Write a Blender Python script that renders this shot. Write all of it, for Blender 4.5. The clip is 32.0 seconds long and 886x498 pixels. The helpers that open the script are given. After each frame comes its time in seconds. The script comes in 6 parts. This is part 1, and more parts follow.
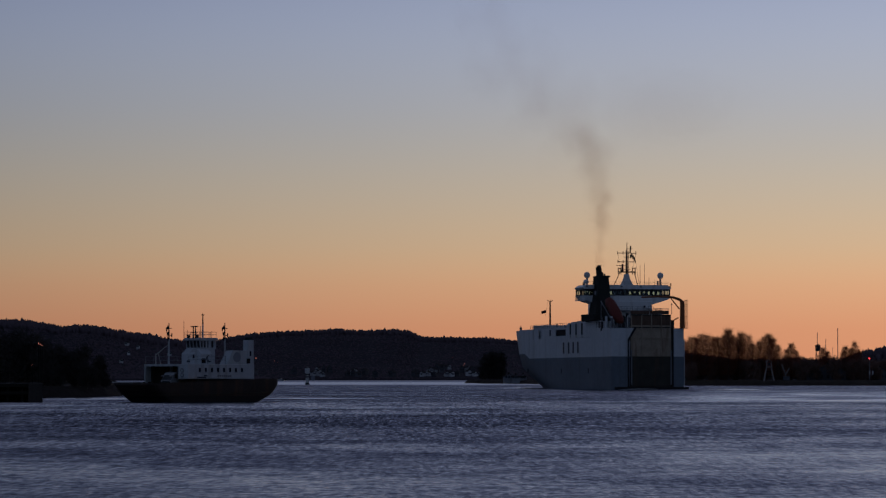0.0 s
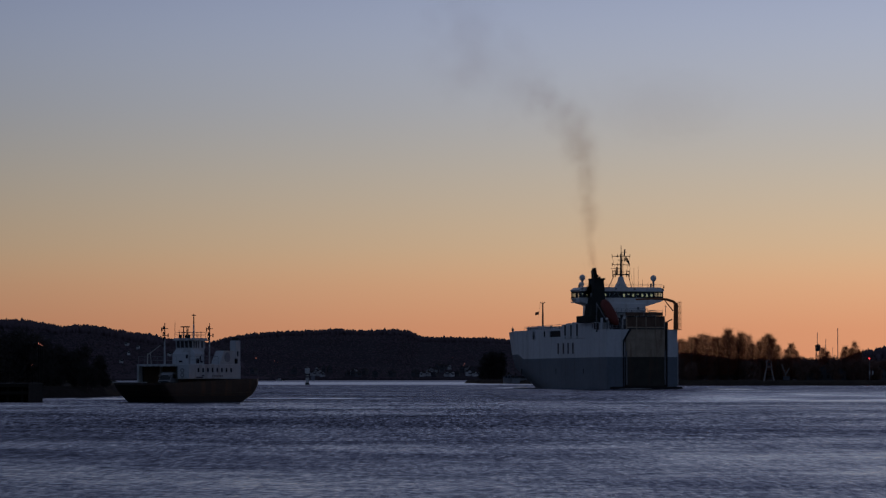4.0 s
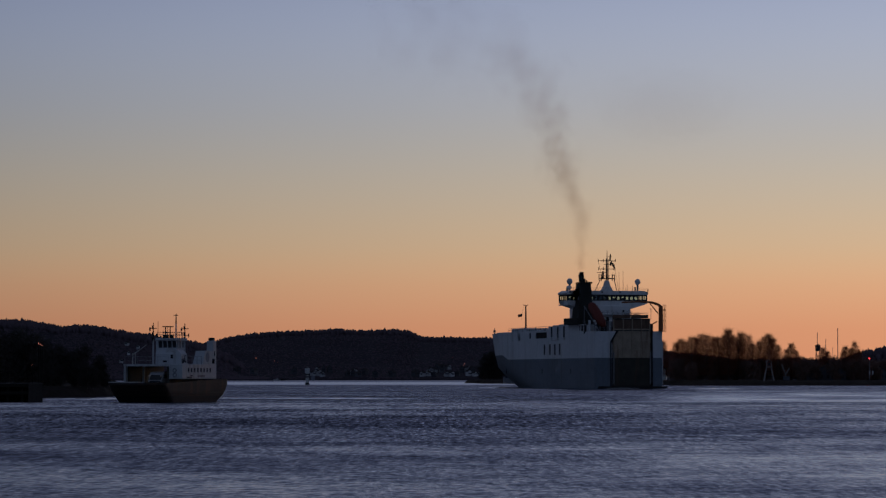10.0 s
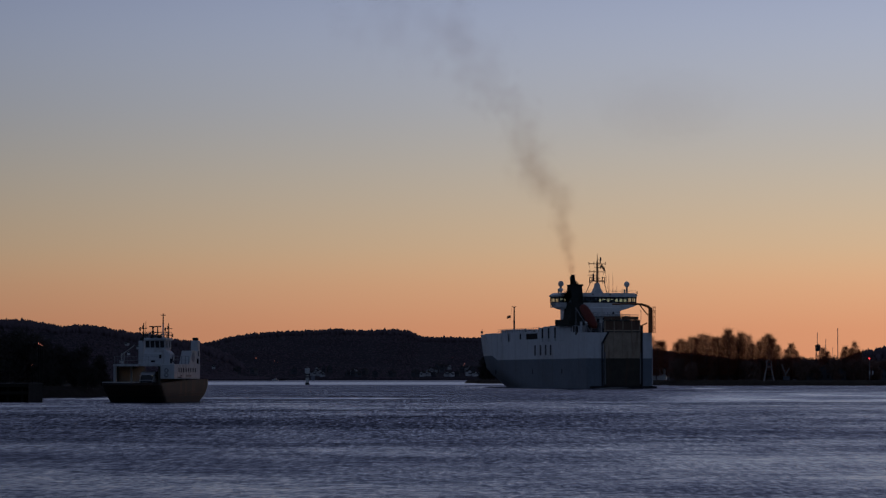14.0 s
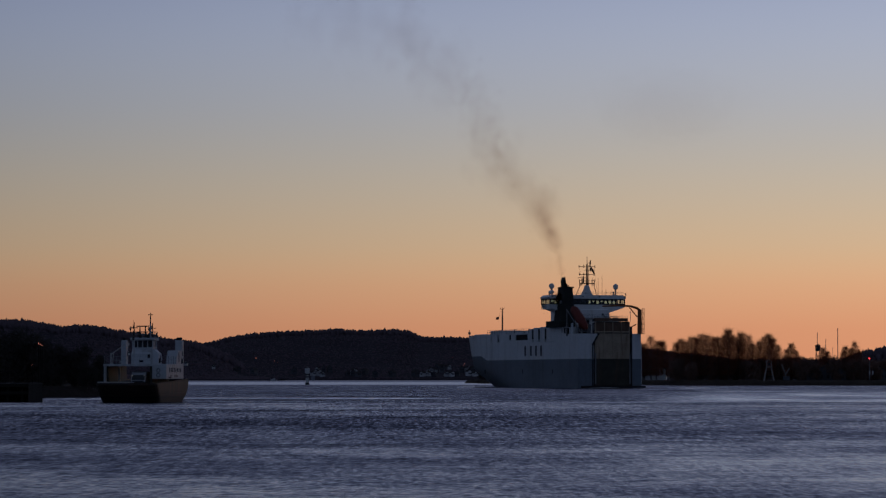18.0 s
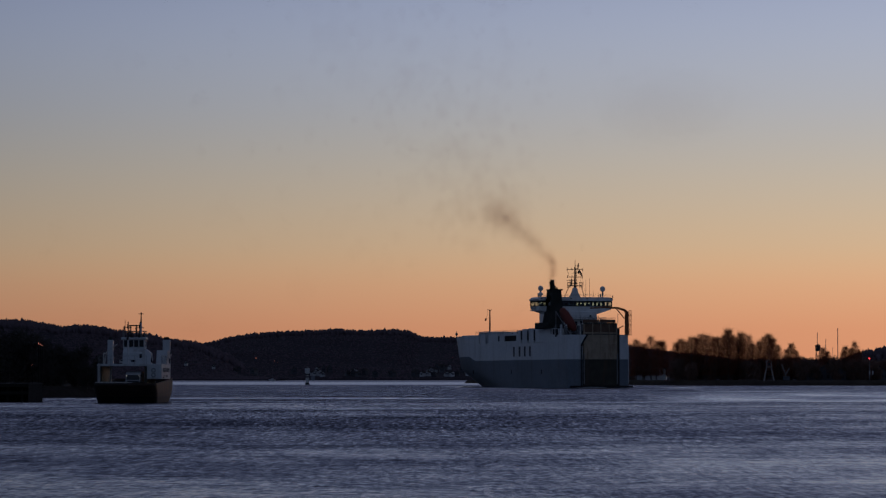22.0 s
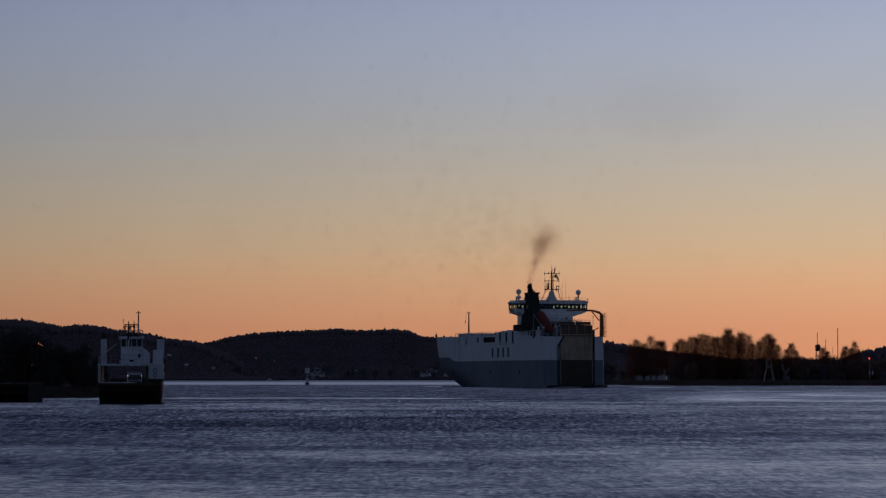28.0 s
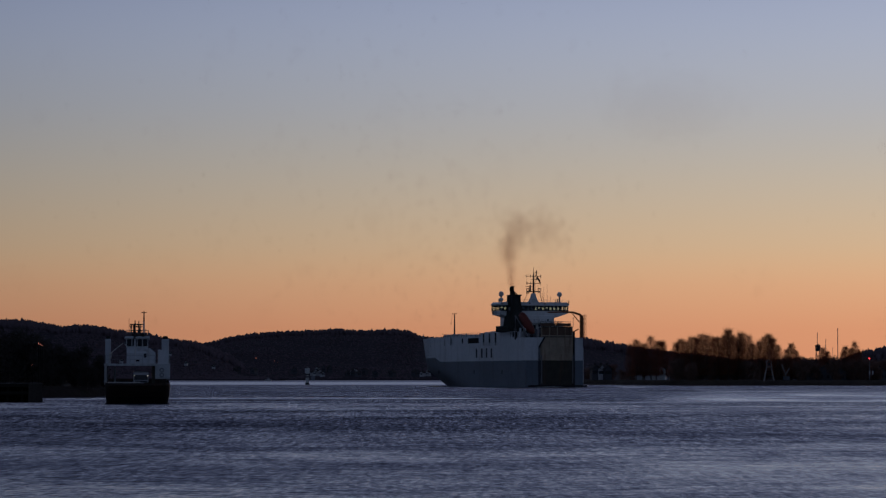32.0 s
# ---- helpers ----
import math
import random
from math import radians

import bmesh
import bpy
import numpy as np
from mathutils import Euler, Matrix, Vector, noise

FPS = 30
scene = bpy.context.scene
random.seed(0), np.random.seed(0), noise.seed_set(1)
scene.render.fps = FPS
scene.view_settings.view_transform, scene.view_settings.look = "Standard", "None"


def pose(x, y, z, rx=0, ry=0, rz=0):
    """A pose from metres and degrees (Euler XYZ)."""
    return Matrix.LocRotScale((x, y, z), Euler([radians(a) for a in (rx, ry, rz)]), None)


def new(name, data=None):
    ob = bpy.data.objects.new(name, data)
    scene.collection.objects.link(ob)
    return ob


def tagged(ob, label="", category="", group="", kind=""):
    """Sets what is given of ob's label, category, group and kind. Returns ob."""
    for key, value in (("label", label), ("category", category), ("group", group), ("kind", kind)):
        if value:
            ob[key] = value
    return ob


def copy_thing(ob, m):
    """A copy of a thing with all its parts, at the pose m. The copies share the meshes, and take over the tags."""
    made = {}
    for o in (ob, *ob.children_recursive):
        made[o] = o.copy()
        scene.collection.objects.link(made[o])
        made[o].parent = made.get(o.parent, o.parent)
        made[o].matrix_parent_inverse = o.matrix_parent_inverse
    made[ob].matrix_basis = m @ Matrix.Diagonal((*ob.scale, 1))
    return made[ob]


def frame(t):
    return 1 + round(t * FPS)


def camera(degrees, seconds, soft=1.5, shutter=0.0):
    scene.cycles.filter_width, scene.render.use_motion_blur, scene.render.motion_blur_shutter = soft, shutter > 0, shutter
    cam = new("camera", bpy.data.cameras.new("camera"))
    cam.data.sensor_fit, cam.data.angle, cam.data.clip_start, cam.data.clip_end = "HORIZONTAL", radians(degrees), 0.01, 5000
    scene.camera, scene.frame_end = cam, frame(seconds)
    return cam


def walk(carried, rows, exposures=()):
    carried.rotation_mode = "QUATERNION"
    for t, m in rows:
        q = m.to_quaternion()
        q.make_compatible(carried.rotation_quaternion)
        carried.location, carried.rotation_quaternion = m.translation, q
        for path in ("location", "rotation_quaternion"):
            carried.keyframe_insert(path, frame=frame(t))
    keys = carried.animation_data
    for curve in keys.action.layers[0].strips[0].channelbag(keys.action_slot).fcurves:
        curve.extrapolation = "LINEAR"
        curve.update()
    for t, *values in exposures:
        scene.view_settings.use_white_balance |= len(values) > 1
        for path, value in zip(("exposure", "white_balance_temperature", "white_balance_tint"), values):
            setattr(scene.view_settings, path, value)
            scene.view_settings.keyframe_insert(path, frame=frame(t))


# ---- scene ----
cam = camera(17.82, 32.0, soft=1.32)
EYE = pose(0, 0, 2.94, 92.6, 0, 0)
walk(cam, [(0, EYE), (32, EYE)])

# ---- sky at dusk: warm band low over the set sun, blue-grey above, dim behind ----
world = bpy.data.worlds.new("dusk_sky")
scene.world = world
world.use_nodes = True
wn, wl = world.node_tree.nodes, world.node_tree.links
wn.clear()
SUNWARD = Vector((0.5, 0.866, 0.0))


def sky_node(kind, **values):
    n = wn.new(kind)
    for k, v in values.items():
        n.inputs[int(k[1:])].default_value = v
    return n


coord = wn.new("ShaderNodeTexCoord")
split = wn.new("ShaderNodeSeparateXYZ")
wl.new(coord.outputs["Generated"], split.inputs[0])
above = sky_node("ShaderNodeMath", i1=0.0)
above.operation = "MAXIMUM"
wl.new(split.outputs[2], above.inputs[0])
height = sky_node("ShaderNodeMath", i1=0.5)
height.operation = "POWER"
wl.new(above.outputs[0], height.inputs[0])
ramp = wn.new("ShaderNodeValToRGB")
ramp.color_ramp.interpolation = "B_SPLINE"
SKY_STOPS = [
    (0.000, (0.548, 0.220, 0.116)),
    (0.130, (0.545, 0.241, 0.129)),
    (0.180, (0.568, 0.318, 0.177)),
    (0.215, (0.516, 0.365, 0.222)),
    (0.265, (0.420, 0.372, 0.300)),
    (0.310, (0.337, 0.350, 0.372)),
    (0.365, (0.297, 0.350, 0.485)),
    (0.480, (0.143, 0.168, 0.280)),
    (0.650, (0.064, 0.078, 0.160)),
    (1.000, (0.039, 0.050, 0.105)),
]
el = ramp.color_ramp.elements
while len(el) < len(SKY_STOPS):
    el.new(0.5)
for e, (p, c) in zip(el, SKY_STOPS):
    e.position, e.color = p, (*c, 1)
wl.new(height.outputs[0], ramp.inputs[0])
# towards the afterglow the sky is bright, away from it dim and blue
side = wn.new("ShaderNodeVectorMath")
side.operation = "DOT_PRODUCT"
wl.new(coord.outputs["Generated"], side.inputs[0])
side.inputs[1].default_value = SUNWARD
glow = wn.new("ShaderNodeMapRange")
glow.interpolation_type = "SMOOTHSTEP"
for i, v in ((1, -0.25), (2, 0.82), (3, 0.0), (4, 1.0)):
    glow.inputs[i].default_value = v
wl.new(side.outputs["Value"], glow.inputs[0])
far_sky = wn.new("ShaderNodeMix")
far_sky.data_type = "RGBA"
far_sky.inputs[6].default_value = (0.064, 0.090, 0.152, 1)
wl.new(glow.outputs[0], far_sky.inputs[0])
# the afterglow is strongest over the sun's own bearing
swell = wn.new("ShaderNodeMapRange")
for i, v in ((1, 0.62), (2, 0.97), (3, 0.365), (4, 1.345)):
    swell.inputs[i].default_value = v
wl.new(side.outputs["Value"], swell.inputs[0])
lit_sky = wn.new("ShaderNodeVectorMath")
lit_sky.operation = "SCALE"
# and redder there than away from it
hue = wn.new("ShaderNodeMapRange")
hue.data_type = "FLOAT_VECTOR"
for i, v in ((7, (0.76,) * 3), (8, (0.94,) * 3), (9, (0.985, 1.0, 1.05)), (10, (1.02, 0.995, 0.98))):
    hue.inputs[i].default_value = v
wl.new(side.outputs["Value"], hue.inputs[6])
tinted = wn.new("ShaderNodeVectorMath")
tinted.operation = "MULTIPLY"
wl.new(ramp.outputs[0], tinted.inputs[0]), wl.new(hue.outputs[1], tinted.inputs[1])
wl.new(tinted.outputs[0], lit_sky.inputs[0]), wl.new(swell.outputs[0], lit_sky.inputs["Scale"])
wl.new(lit_sky.outputs[0], far_sky.inputs[7])
bg = sky_node("ShaderNodeBackground", i1=1.0)
wl.new(far_sky.outputs[2], bg.inputs[0])
out = wn.new("ShaderNodeOutputWorld")
wl.new(bg.outputs[0], out.inputs[0])
scene.view_settings.exposure = 0.0
scene.cycles.transparent_max_bounces = 1024


# ---- materials ----
def surface(name, color, rough=0.6, metal=0.0, vary=0.25, grain=0.5, bump=0.0, emit=0.0, patch=None, per_object=0.0):
    """A procedural surface: base colour varied at two scales (grain: size of the coarse one per metre), optional relief, stains and glow."""
    m = bpy.data.materials.new(name)
    m.use_nodes = True
    n, l = m.node_tree.nodes, m.node_tree.links
    p = n["Principled BSDF"]
    p.inputs["Roughness"].default_value, p.inputs["Metallic"].default_value = rough, metal
    p.inputs["Specular IOR Level"].default_value = 0.05 if rough >= 0.8 else (0.2 if rough >= 0.5 else 0.4)
    if emit:
        p.inputs["Base Color"].default_value = (*color, 1)
        p.inputs["Emission Color"].default_value = (*color, 1)
        p.inputs["Emission Strength"].default_value = emit
        return m
    tc = n.new("ShaderNodeTexCoord")
    coarse, fine = n.new("ShaderNodeTexNoise"), n.new("ShaderNodeTexNoise")
    coarse.inputs["Scale"].default_value, fine.inputs["Scale"].default_value = grain, grain * 9
    coarse.inputs["Detail"].default_value = 5
    for t in (coarse, fine):
        l.new(tc.outputs["Object"], t.inputs["Vector"])
    add = n.new("ShaderNodeMath")
    add.operation = "ADD"
    l.new(coarse.outputs["Fac"], add.inputs[0]), l.new(fine.outputs["Fac"], add.inputs[1])
    rng = n.new("ShaderNodeMapRange")
    for i, v in ((1, 0.6), (2, 1.4), (3, 1 - vary), (4, 1 + vary)):
        rng.inputs[i].default_value = v
    l.new(add.outputs[0], rng.inputs[0])
    value = rng.outputs[0]
    if per_object:
        info, mul = n.new("ShaderNodeObjectInfo"), n.new("ShaderNodeMath")
        r2 = n.new("ShaderNodeMapRange")
        r2.inputs[3].default_value, r2.inputs[4].default_value = 1 - per_object, 1 + per_object
        l.new(info.outputs["Random"], r2.inputs[0])
        mul.operation = "MULTIPLY"
        l.new(value, mul.inputs[0]), l.new(r2.outputs[0], mul.inputs[1])
        value = mul.outputs[0]
    tint = n.new("ShaderNodeVectorMath")
    tint.operation = "SCALE"
    tint.inputs[0].default_value = color
    l.new(value, tint.inputs["Scale"])
    shade = tint.outputs[0]
    if patch:
        # streaks that run down the plate: rust and dirt
        stretch, streak, cut, mix = n.new("ShaderNodeMapping"), n.new("ShaderNodeTexNoise"), n.new("ShaderNodeMapRange"), n.new("ShaderNodeMix")
        stretch.inputs["Scale"].default_value = (patch[1], patch[1], patch[1] * 0.12)
        l.new(tc.outputs["Object"], stretch.inputs[0]), l.new(stretch.outputs[0], streak.inputs["Vector"])
        streak.inputs["Scale"].default_value, streak.inputs["Detail"].default_value = 1.0, 6
        for i, v in ((1, 0.52), (2, 0.72), (3, 0.0), (4, patch[2])):
            cut.inputs[i].default_value = v
        l.new(streak.outputs["Fac"], cut.inputs[0])
        mix.data_type = "RGBA"
        mix.inputs[7].default_value = (*patch[0], 1)
        l.new(cut.outputs[0], mix.inputs[0]), l.new(shade, mix.inputs[6])
        shade = mix.outputs[2]
    l.new(shade, p.inputs["Base Color"])
    if bump:
        b = n.new("ShaderNodeBump")
        b.inputs["Strength"].default_value, b.inputs["Distance"].default_value = 0.6, bump
        l.new(add.outputs[0], b.inputs["Height"]), l.new(b.outputs[0], p.inputs["Normal"])
    return m


RUST = (0.16, 0.06, 0.025)
HULL_WHITE = surface("weathered_white_hull_paint", (0.62, 0.63, 0.655), 0.65, vary=0.10, grain=0.12, patch=((0.30, 0.27, 0.25), 0.5, 0.35))
HULL_GREY = surface("slate_grey_hull_paint", (0.160, 0.188, 0.222), 0.65, vary=0.14, grain=0.12, patch=((0.10, 0.09, 0.085), 0.5, 0.4))
HOUSE_WHITE = surface("white_ship_paint", (0.78, 0.78, 0.78), 0.45, vary=0.08, grain=0.4, patch=((0.35, 0.29, 0.24), 0.8, 0.3))
DECK_GREEN = surface("green_deck_paint", (0.07, 0.11, 0.08), 0.7, vary=0.25, grain=0.5)
FUNNEL_BLACK = surface("soot_black_paint", (0.036, 0.040, 0.038), 0.8, vary=0.3, grain=0.4)
RAMP_TAN = surface("rust_stained_ramp_plate", (0.40, 0.315, 0.235), 0.7, vary=0.3, grain=0.4, patch=((0.17, 0.095, 0.055), 0.9, 0.85))
RAMP_BROWN = surface("dark_rusty_ramp_flap", (0.150, 0.092, 0.064), 0.75, vary=0.35, grain=0.6, patch=((0.04, 0.028, 0.02), 0.9, 0.6))
RAMP_DARK = surface("dark_streaked_ramp_plate", (0.052, 0.048, 0.040), 0.7, vary=0.35, grain=0.5, patch=((0.10, 0.06, 0.04), 0.8, 0.4))
# near-black colour that stands for shade inside openings and gaps
RECESS_SHADE = surface("black_recess_shade", (0.018, 0.018, 0.02), 0.7, vary=0.3, grain=0.6)
ORANGE = surface("orange_lifeboat_glassfibre", (0.155, 0.030, 0.021), 0.5, vary=0.1, grain=0.8)
STEEL = surface("galvanised_steel", (0.22, 0.22, 0.23), 0.5, 0.4, vary=0.2, grain=1.5)
CRANE_PAINT = surface("dark_brown_crane_paint", (0.300, 0.110, 0.045), 0.5, vary=0.25, grain=1.0)
RADOME = surface("white_radome_plastic", (0.62, 0.62, 0.62), 0.4, vary=0.06, grain=1.0)
GLASS_DARK = surface("dark_window_glass", (0.015, 0.018, 0.022), 0.4, vary=0.1, grain=1.0)
LETTER = surface("black_lettering_paint", (0.03, 0.032, 0.04), 0.5, vary=0.1, grain=1.0)
FERRY_HULL = surface("dark_brown_ferry_hull_paint", (0.036, 0.027, 0.024), 0.6, vary=0.25, grain=0.5, patch=((0.11, 0.05, 0.03), 0.9, 0.4))
FERRY_BOOT = surface("black_bottom_paint", (0.018, 0.018, 0.02), 0.6, vary=0.3, grain=0.6)
FERRY_WHITE = surface("cream_white_ferry_paint", (0.475, 0.49, 0.515), 0.55, vary=0.12, grain=0.7, patch=((0.20, 0.16, 0.13), 1.3, 0.55))
FERRY_LINING = surface("ochre_inner_wall_paint", (0.043, 0.040, 0.032), 0.6, vary=0.2, grain=0.7, patch=(RUST, 1.0, 0.4))
RUBBER = surface("pale_rubbing_strake", (0.42, 0.40, 0.38), 0.6, vary=0.2, grain=0.8)
CONCRETE = surface("stained_concrete", (0.060, 0.050, 0.045), 0.85, vary=0.3, grain=0.5, bump=0.03, patch=((0.06, 0.055, 0.05), 0.7, 0.6))
TAR = surface("tarred_timber", (0.022, 0.02, 0.018), 0.8, vary=0.4, grain=0.8, bump=0.02)
# base colour darkened to hold the shade under the western trees
EARTH = surface("shade_darkened_bank_earth_and_grass", (0.024, 0.020, 0.017), 0.95, vary=0.45, grain=0.06, bump=0.2)
HILL = surface("forest_floor", (0.046, 0.036, 0.042), 0.95, vary=0.2, grain=0.02, bump=0.5)
SPRUCE = surface("spruce_canopy", (0.116, 0.086, 0.098), 0.9, vary=0.12, grain=0.015)
BARK = surface("birch_bark", (0.16, 0.13, 0.11), 0.8, vary=0.4, grain=1.2)
TWIG = surface("bare_twigs_and_last_leaves", (0.20, 0.105, 0.072), 0.85, vary=0.35, grain=0.4, per_object=0.2)
UNDERGROWTH = surface("bare_brown_undergrowth", (0.22, 0.130, 0.102), 0.85, vary=0.18, grain=0.4, per_object=0.12)
BANK_GRASS = surface("withered_bank_grass", (0.05, 0.038, 0.03), 0.95, vary=0.45, grain=0.06, bump=0.2)
BUSH = surface("dark_evergreen_leaves", (0.070, 0.062, 0.056), 0.85, vary=0.18, grain=0.4, per_object=0.2)
WALL_WHITE = surface("white_boarded_wall", (0.50, 0.50, 0.52), 0.6, vary=0.1, grain=0.5, per_object=0.25)
WALL_GREY = surface("grey_blue_boarded_wall", (0.075, 0.078, 0.09), 0.6, vary=0.15, grain=0.5, per_object=0.25)
WALL_DARK = surface("dark_tarred_boards", (0.05, 0.036, 0.032), 0.7, vary=0.2, grain=0.6)
ROOF = surface("dark_roof_tiles", (0.06, 0.05, 0.048), 0.8, vary=0.25, grain=0.8)
WINDOW_BLACK = surface("unlit_window_pane", (0.014, 0.016, 0.02), 0.85, vary=0.1, grain=1.0)
WALL_BRIGHT = surface("fresh_white_boards", (0.80, 0.80, 0.80), 0.6, vary=0.08, grain=0.6)
WALL_RED = surface("dull_red_boards", (0.17, 0.075, 0.06), 0.7, vary=0.2, grain=0.8)
PALE_BOARD = surface("weathered_pale_boards", (0.33, 0.28, 0.255), 0.7, vary=0.2, grain=0.9)
GREY_PAINT = surface("dim_grey_paint", (0.24, 0.25, 0.28), 0.6, vary=0.1, grain=1.0)
FOAM = surface("thin_sea_foam", (0.34, 0.33, 0.32), 0.7, vary=0.5, grain=1.2)
SMOKE = surface("brown_grey_soot", (0.36, 0.21, 0.17), 1.0, vary=0.15, grain=0.2)
SMOKE_YOUNG = surface("spreading_brown_smoke", (0.36, 0.22, 0.18), 1.0, vary=0.15, grain=0.2)
SMOKE_OLD = surface("thin_brown_smoke", (0.36, 0.24, 0.20), 1.0, vary=0.15, grain=0.2)
SKY_SMUDGE = surface("faint_sky_smudge", (0.40, 0.24, 0.20), 1.0, vary=0.15, grain=0.2)
MAST_DARK = surface("dark_mast_paint_and_silhouette", (0.060, 0.050, 0.048), 0.6, vary=0.2, grain=1.5)
LAMP_WARM = surface("lit_sodium_lamp", (1.0, 0.30, 0.22), emit=0.85)
LAMP_RED = surface("lit_red_lamp", (1.0, 0.04, 0.05), emit=5.0)
LAMP_WHITE = surface("lit_white_lamp", (1.0, 0.97, 0.9), emit=1.2)
def wake_sheen():
    """Smooth water in a wake: its faces lean a little to the south and mirror the pale sky over the hills."""
    m = bpy.data.materials.new("smooth_wake_water")
    m.use_nodes = True
    n, l = m.node_tree.nodes, m.node_tree.links
    p = n["Principled BSDF"]
    p.inputs["Base Color"].default_value, p.inputs["IOR"].default_value, p.inputs["Roughness"].default_value = (0.008, 0.012, 0.020, 1), 1.333, 0.14
    geo, tc, t = n.new("ShaderNodeNewGeometry"), n.new("ShaderNodeTexCoord"), n.new("ShaderNodeTexNoise")
    t.inputs["Scale"].default_value, t.inputs["Detail"].default_value = 0.5, 4
    l.new(tc.outputs["Object"], t.inputs["Vector"])
    face, slope, lean, unit = n.new("ShaderNodeMapRange"), n.new("ShaderNodeCombineXYZ"), n.new("ShaderNodeVectorMath"), n.new("ShaderNodeVectorMath")
    for i, v in ((1, 0.35), (2, 0.65), (3, -0.030), (4, -0.085)):
        face.inputs[i].default_value = v
    l.new(t.outputs["Fac"], face.inputs[0]), l.new(face.outputs[0], slope.inputs[1])
    lean.operation, unit.operation = "ADD", "NORMALIZE"
    l.new(geo.outputs["Normal"], lean.inputs[0]), l.new(slope.outputs[0], lean.inputs[1])
    l.new(lean.outputs[0], unit.inputs[0]), l.new(unit.outputs[0], p.inputs["Normal"])
    return m


SLICK = wake_sheen()
FLAG = surface("weathered_flag_cloth", (0.10, 0.07, 0.08), 0.9, vary=0.2, grain=2.0)
CAR_WHITE = surface("white_car_paint", (0.30, 0.30, 0.32), 0.25, vary=0.04, grain=1.5)


# how far the faces of the waves that show lean to the south: by place, and their unevenness at three sizes
TILT_OPEN, TILT_WEST, TILT_EAST, TILT_GUST, TILT_FAR, TILT_LEE, TILT_CALM = 0.096, -0.014, -0.017, 0.09, 0.10, -0.080, 0.090
CHOP = (0.85, 1.10, 0.80)


def water_surface():
    m = bpy.data.materials.new("rippled_fjord_water")
    m.use_nodes = True
    n, l = m.node_tree.nodes, m.node_tree.links
    p = n["Principled BSDF"]
    p.inputs["Base Color"].default_value = (0.007, 0.012, 0.022, 1)
    p.inputs["IOR"].default_value = 1.333
    tc, geo = n.new("ShaderNodeTexCoord"), n.new("ShaderNodeNewGeometry")

    def noise(source, scale, detail, stretch=(1, 1, 1), rough=0.55, distort=0.0):
        mp, t = n.new("ShaderNodeMapping"), n.new("ShaderNodeTexNoise")
        mp.inputs["Scale"].default_value = stretch
        l.new(source, mp.inputs[0]), l.new(mp.outputs[0], t.inputs["Vector"])
        t.inputs["Scale"].default_value, t.inputs["Detail"].default_value = scale, detail
        t.inputs["Roughness"].default_value, t.inputs["Distortion"].default_value = rough, distort
        return t.outputs["Fac"]

    def remap(v, a, b, c, d):
        r = n.new("ShaderNodeMapRange")
        r.interpolation_type = "SMOOTHSTEP"
        for i, x in ((1, a), (2, b), (3, c), (4, d)):
            r.inputs[i].default_value = x
        l.new(v, r.inputs[0])
        return r.outputs[0]

    def join(a, b, op):
        r = n.new("ShaderNodeMath")
        r.operation = op
        for i, x in enumerate((a, b)):
            if isinstance(x, (int, float)):
                r.inputs[i].default_value = x
            else:
                l.new(x, r.inputs[i])
        return r.outputs[0]

    here = tc.outputs["Object"]

    def facets(x_per_m, y_per_m, detail):
        """Two independent fields of wave slope, about -0.5 to 0.5: across and along the view up the fjord."""
        mp, t, parts = n.new("ShaderNodeMapping"), n.new("ShaderNodeTexNoise"), n.new("ShaderNodeSeparateColor")
        mp.inputs["Scale"].default_value = (x_per_m, y_per_m, 1)
        l.new(here, mp.inputs[0]), l.new(mp.outputs[0], t.inputs["Vector"])
        t.inputs["Scale"].default_value, t.inputs["Detail"].default_value, t.inputs["Roughness"].default_value = 1.0, detail, 0.62
        l.new(t.outputs["Color"], parts.inputs[0])
        return join(parts.outputs[0], 0.5, "SUBTRACT"), join(parts.outputs[1], 0.5, "SUBTRACT")

    wavelets, crests, groups = facets(6.0, 1.4, 4), facets(4.4, 0.34, 3), facets(3.0, 0.10, 3)
    bands = noise(here, 0.012, 3, (0.6, 1.4, 1), 0.6)
    patches = noise(here, 0.06, 5, (0.7, 0.6, 1), 0.68)
    xyz = n.new("ShaderNodeSeparateXYZ")
    l.new(geo.outputs["Position"], xyz.inputs[0])
    east, north = xyz.outputs[0], xyz.outputs[1]
    # sheltered calm water lies along the far shore and under the eastern one
    calm = remap(north, 1060.0, 1180.0, 0.0, 1.0)
    bearing = join(east, north, "DIVIDE")
    lee = join(remap(bearing, 0.062, 0.108, 0.0, 1.0), remap(join(north, join(patches, 30.0, "MULTIPLY"), "ADD"), 343.0, 368.0, 0.0, 1.0), "MULTIPLY")
    lee = join(lee, remap(north, 450.0, 740.0, 1.0, 0.12), "MULTIPLY")
    still = join(calm, join(lee, 0.68, "MULTIPLY"), "MAXIMUM")
    # a gust roughens a band across the near water, least by the eastern side
    gusty = join(north, join(bands, 70.0, "MULTIPLY"), "ADD")
    gust = join(remap(gusty, 95.0, 215.0, 0.0, 1.0), remap(gusty, 235.0, 330.0, 1.0, 0.0), "MULTIPLY")
    gust = join(gust, remap(bearing, -0.02, 0.15, 1.0, 0.45), "MULTIPLY")
    wind = join(join(TILT_OPEN, join(remap(bearing, -0.17, 0.17, TILT_WEST, TILT_EAST), join(gust, TILT_GUST, "MULTIPLY"), "ADD"), "ADD"), remap(patches, 0.32, 0.68, -0.045, 0.045), "ADD")
    wind = join(wind, remap(north, 190.0, 420.0, 0.0, TILT_FAR), "ADD")
    wind = join(wind, join(lee, TILT_LEE, "MULTIPLY"), "ADD")
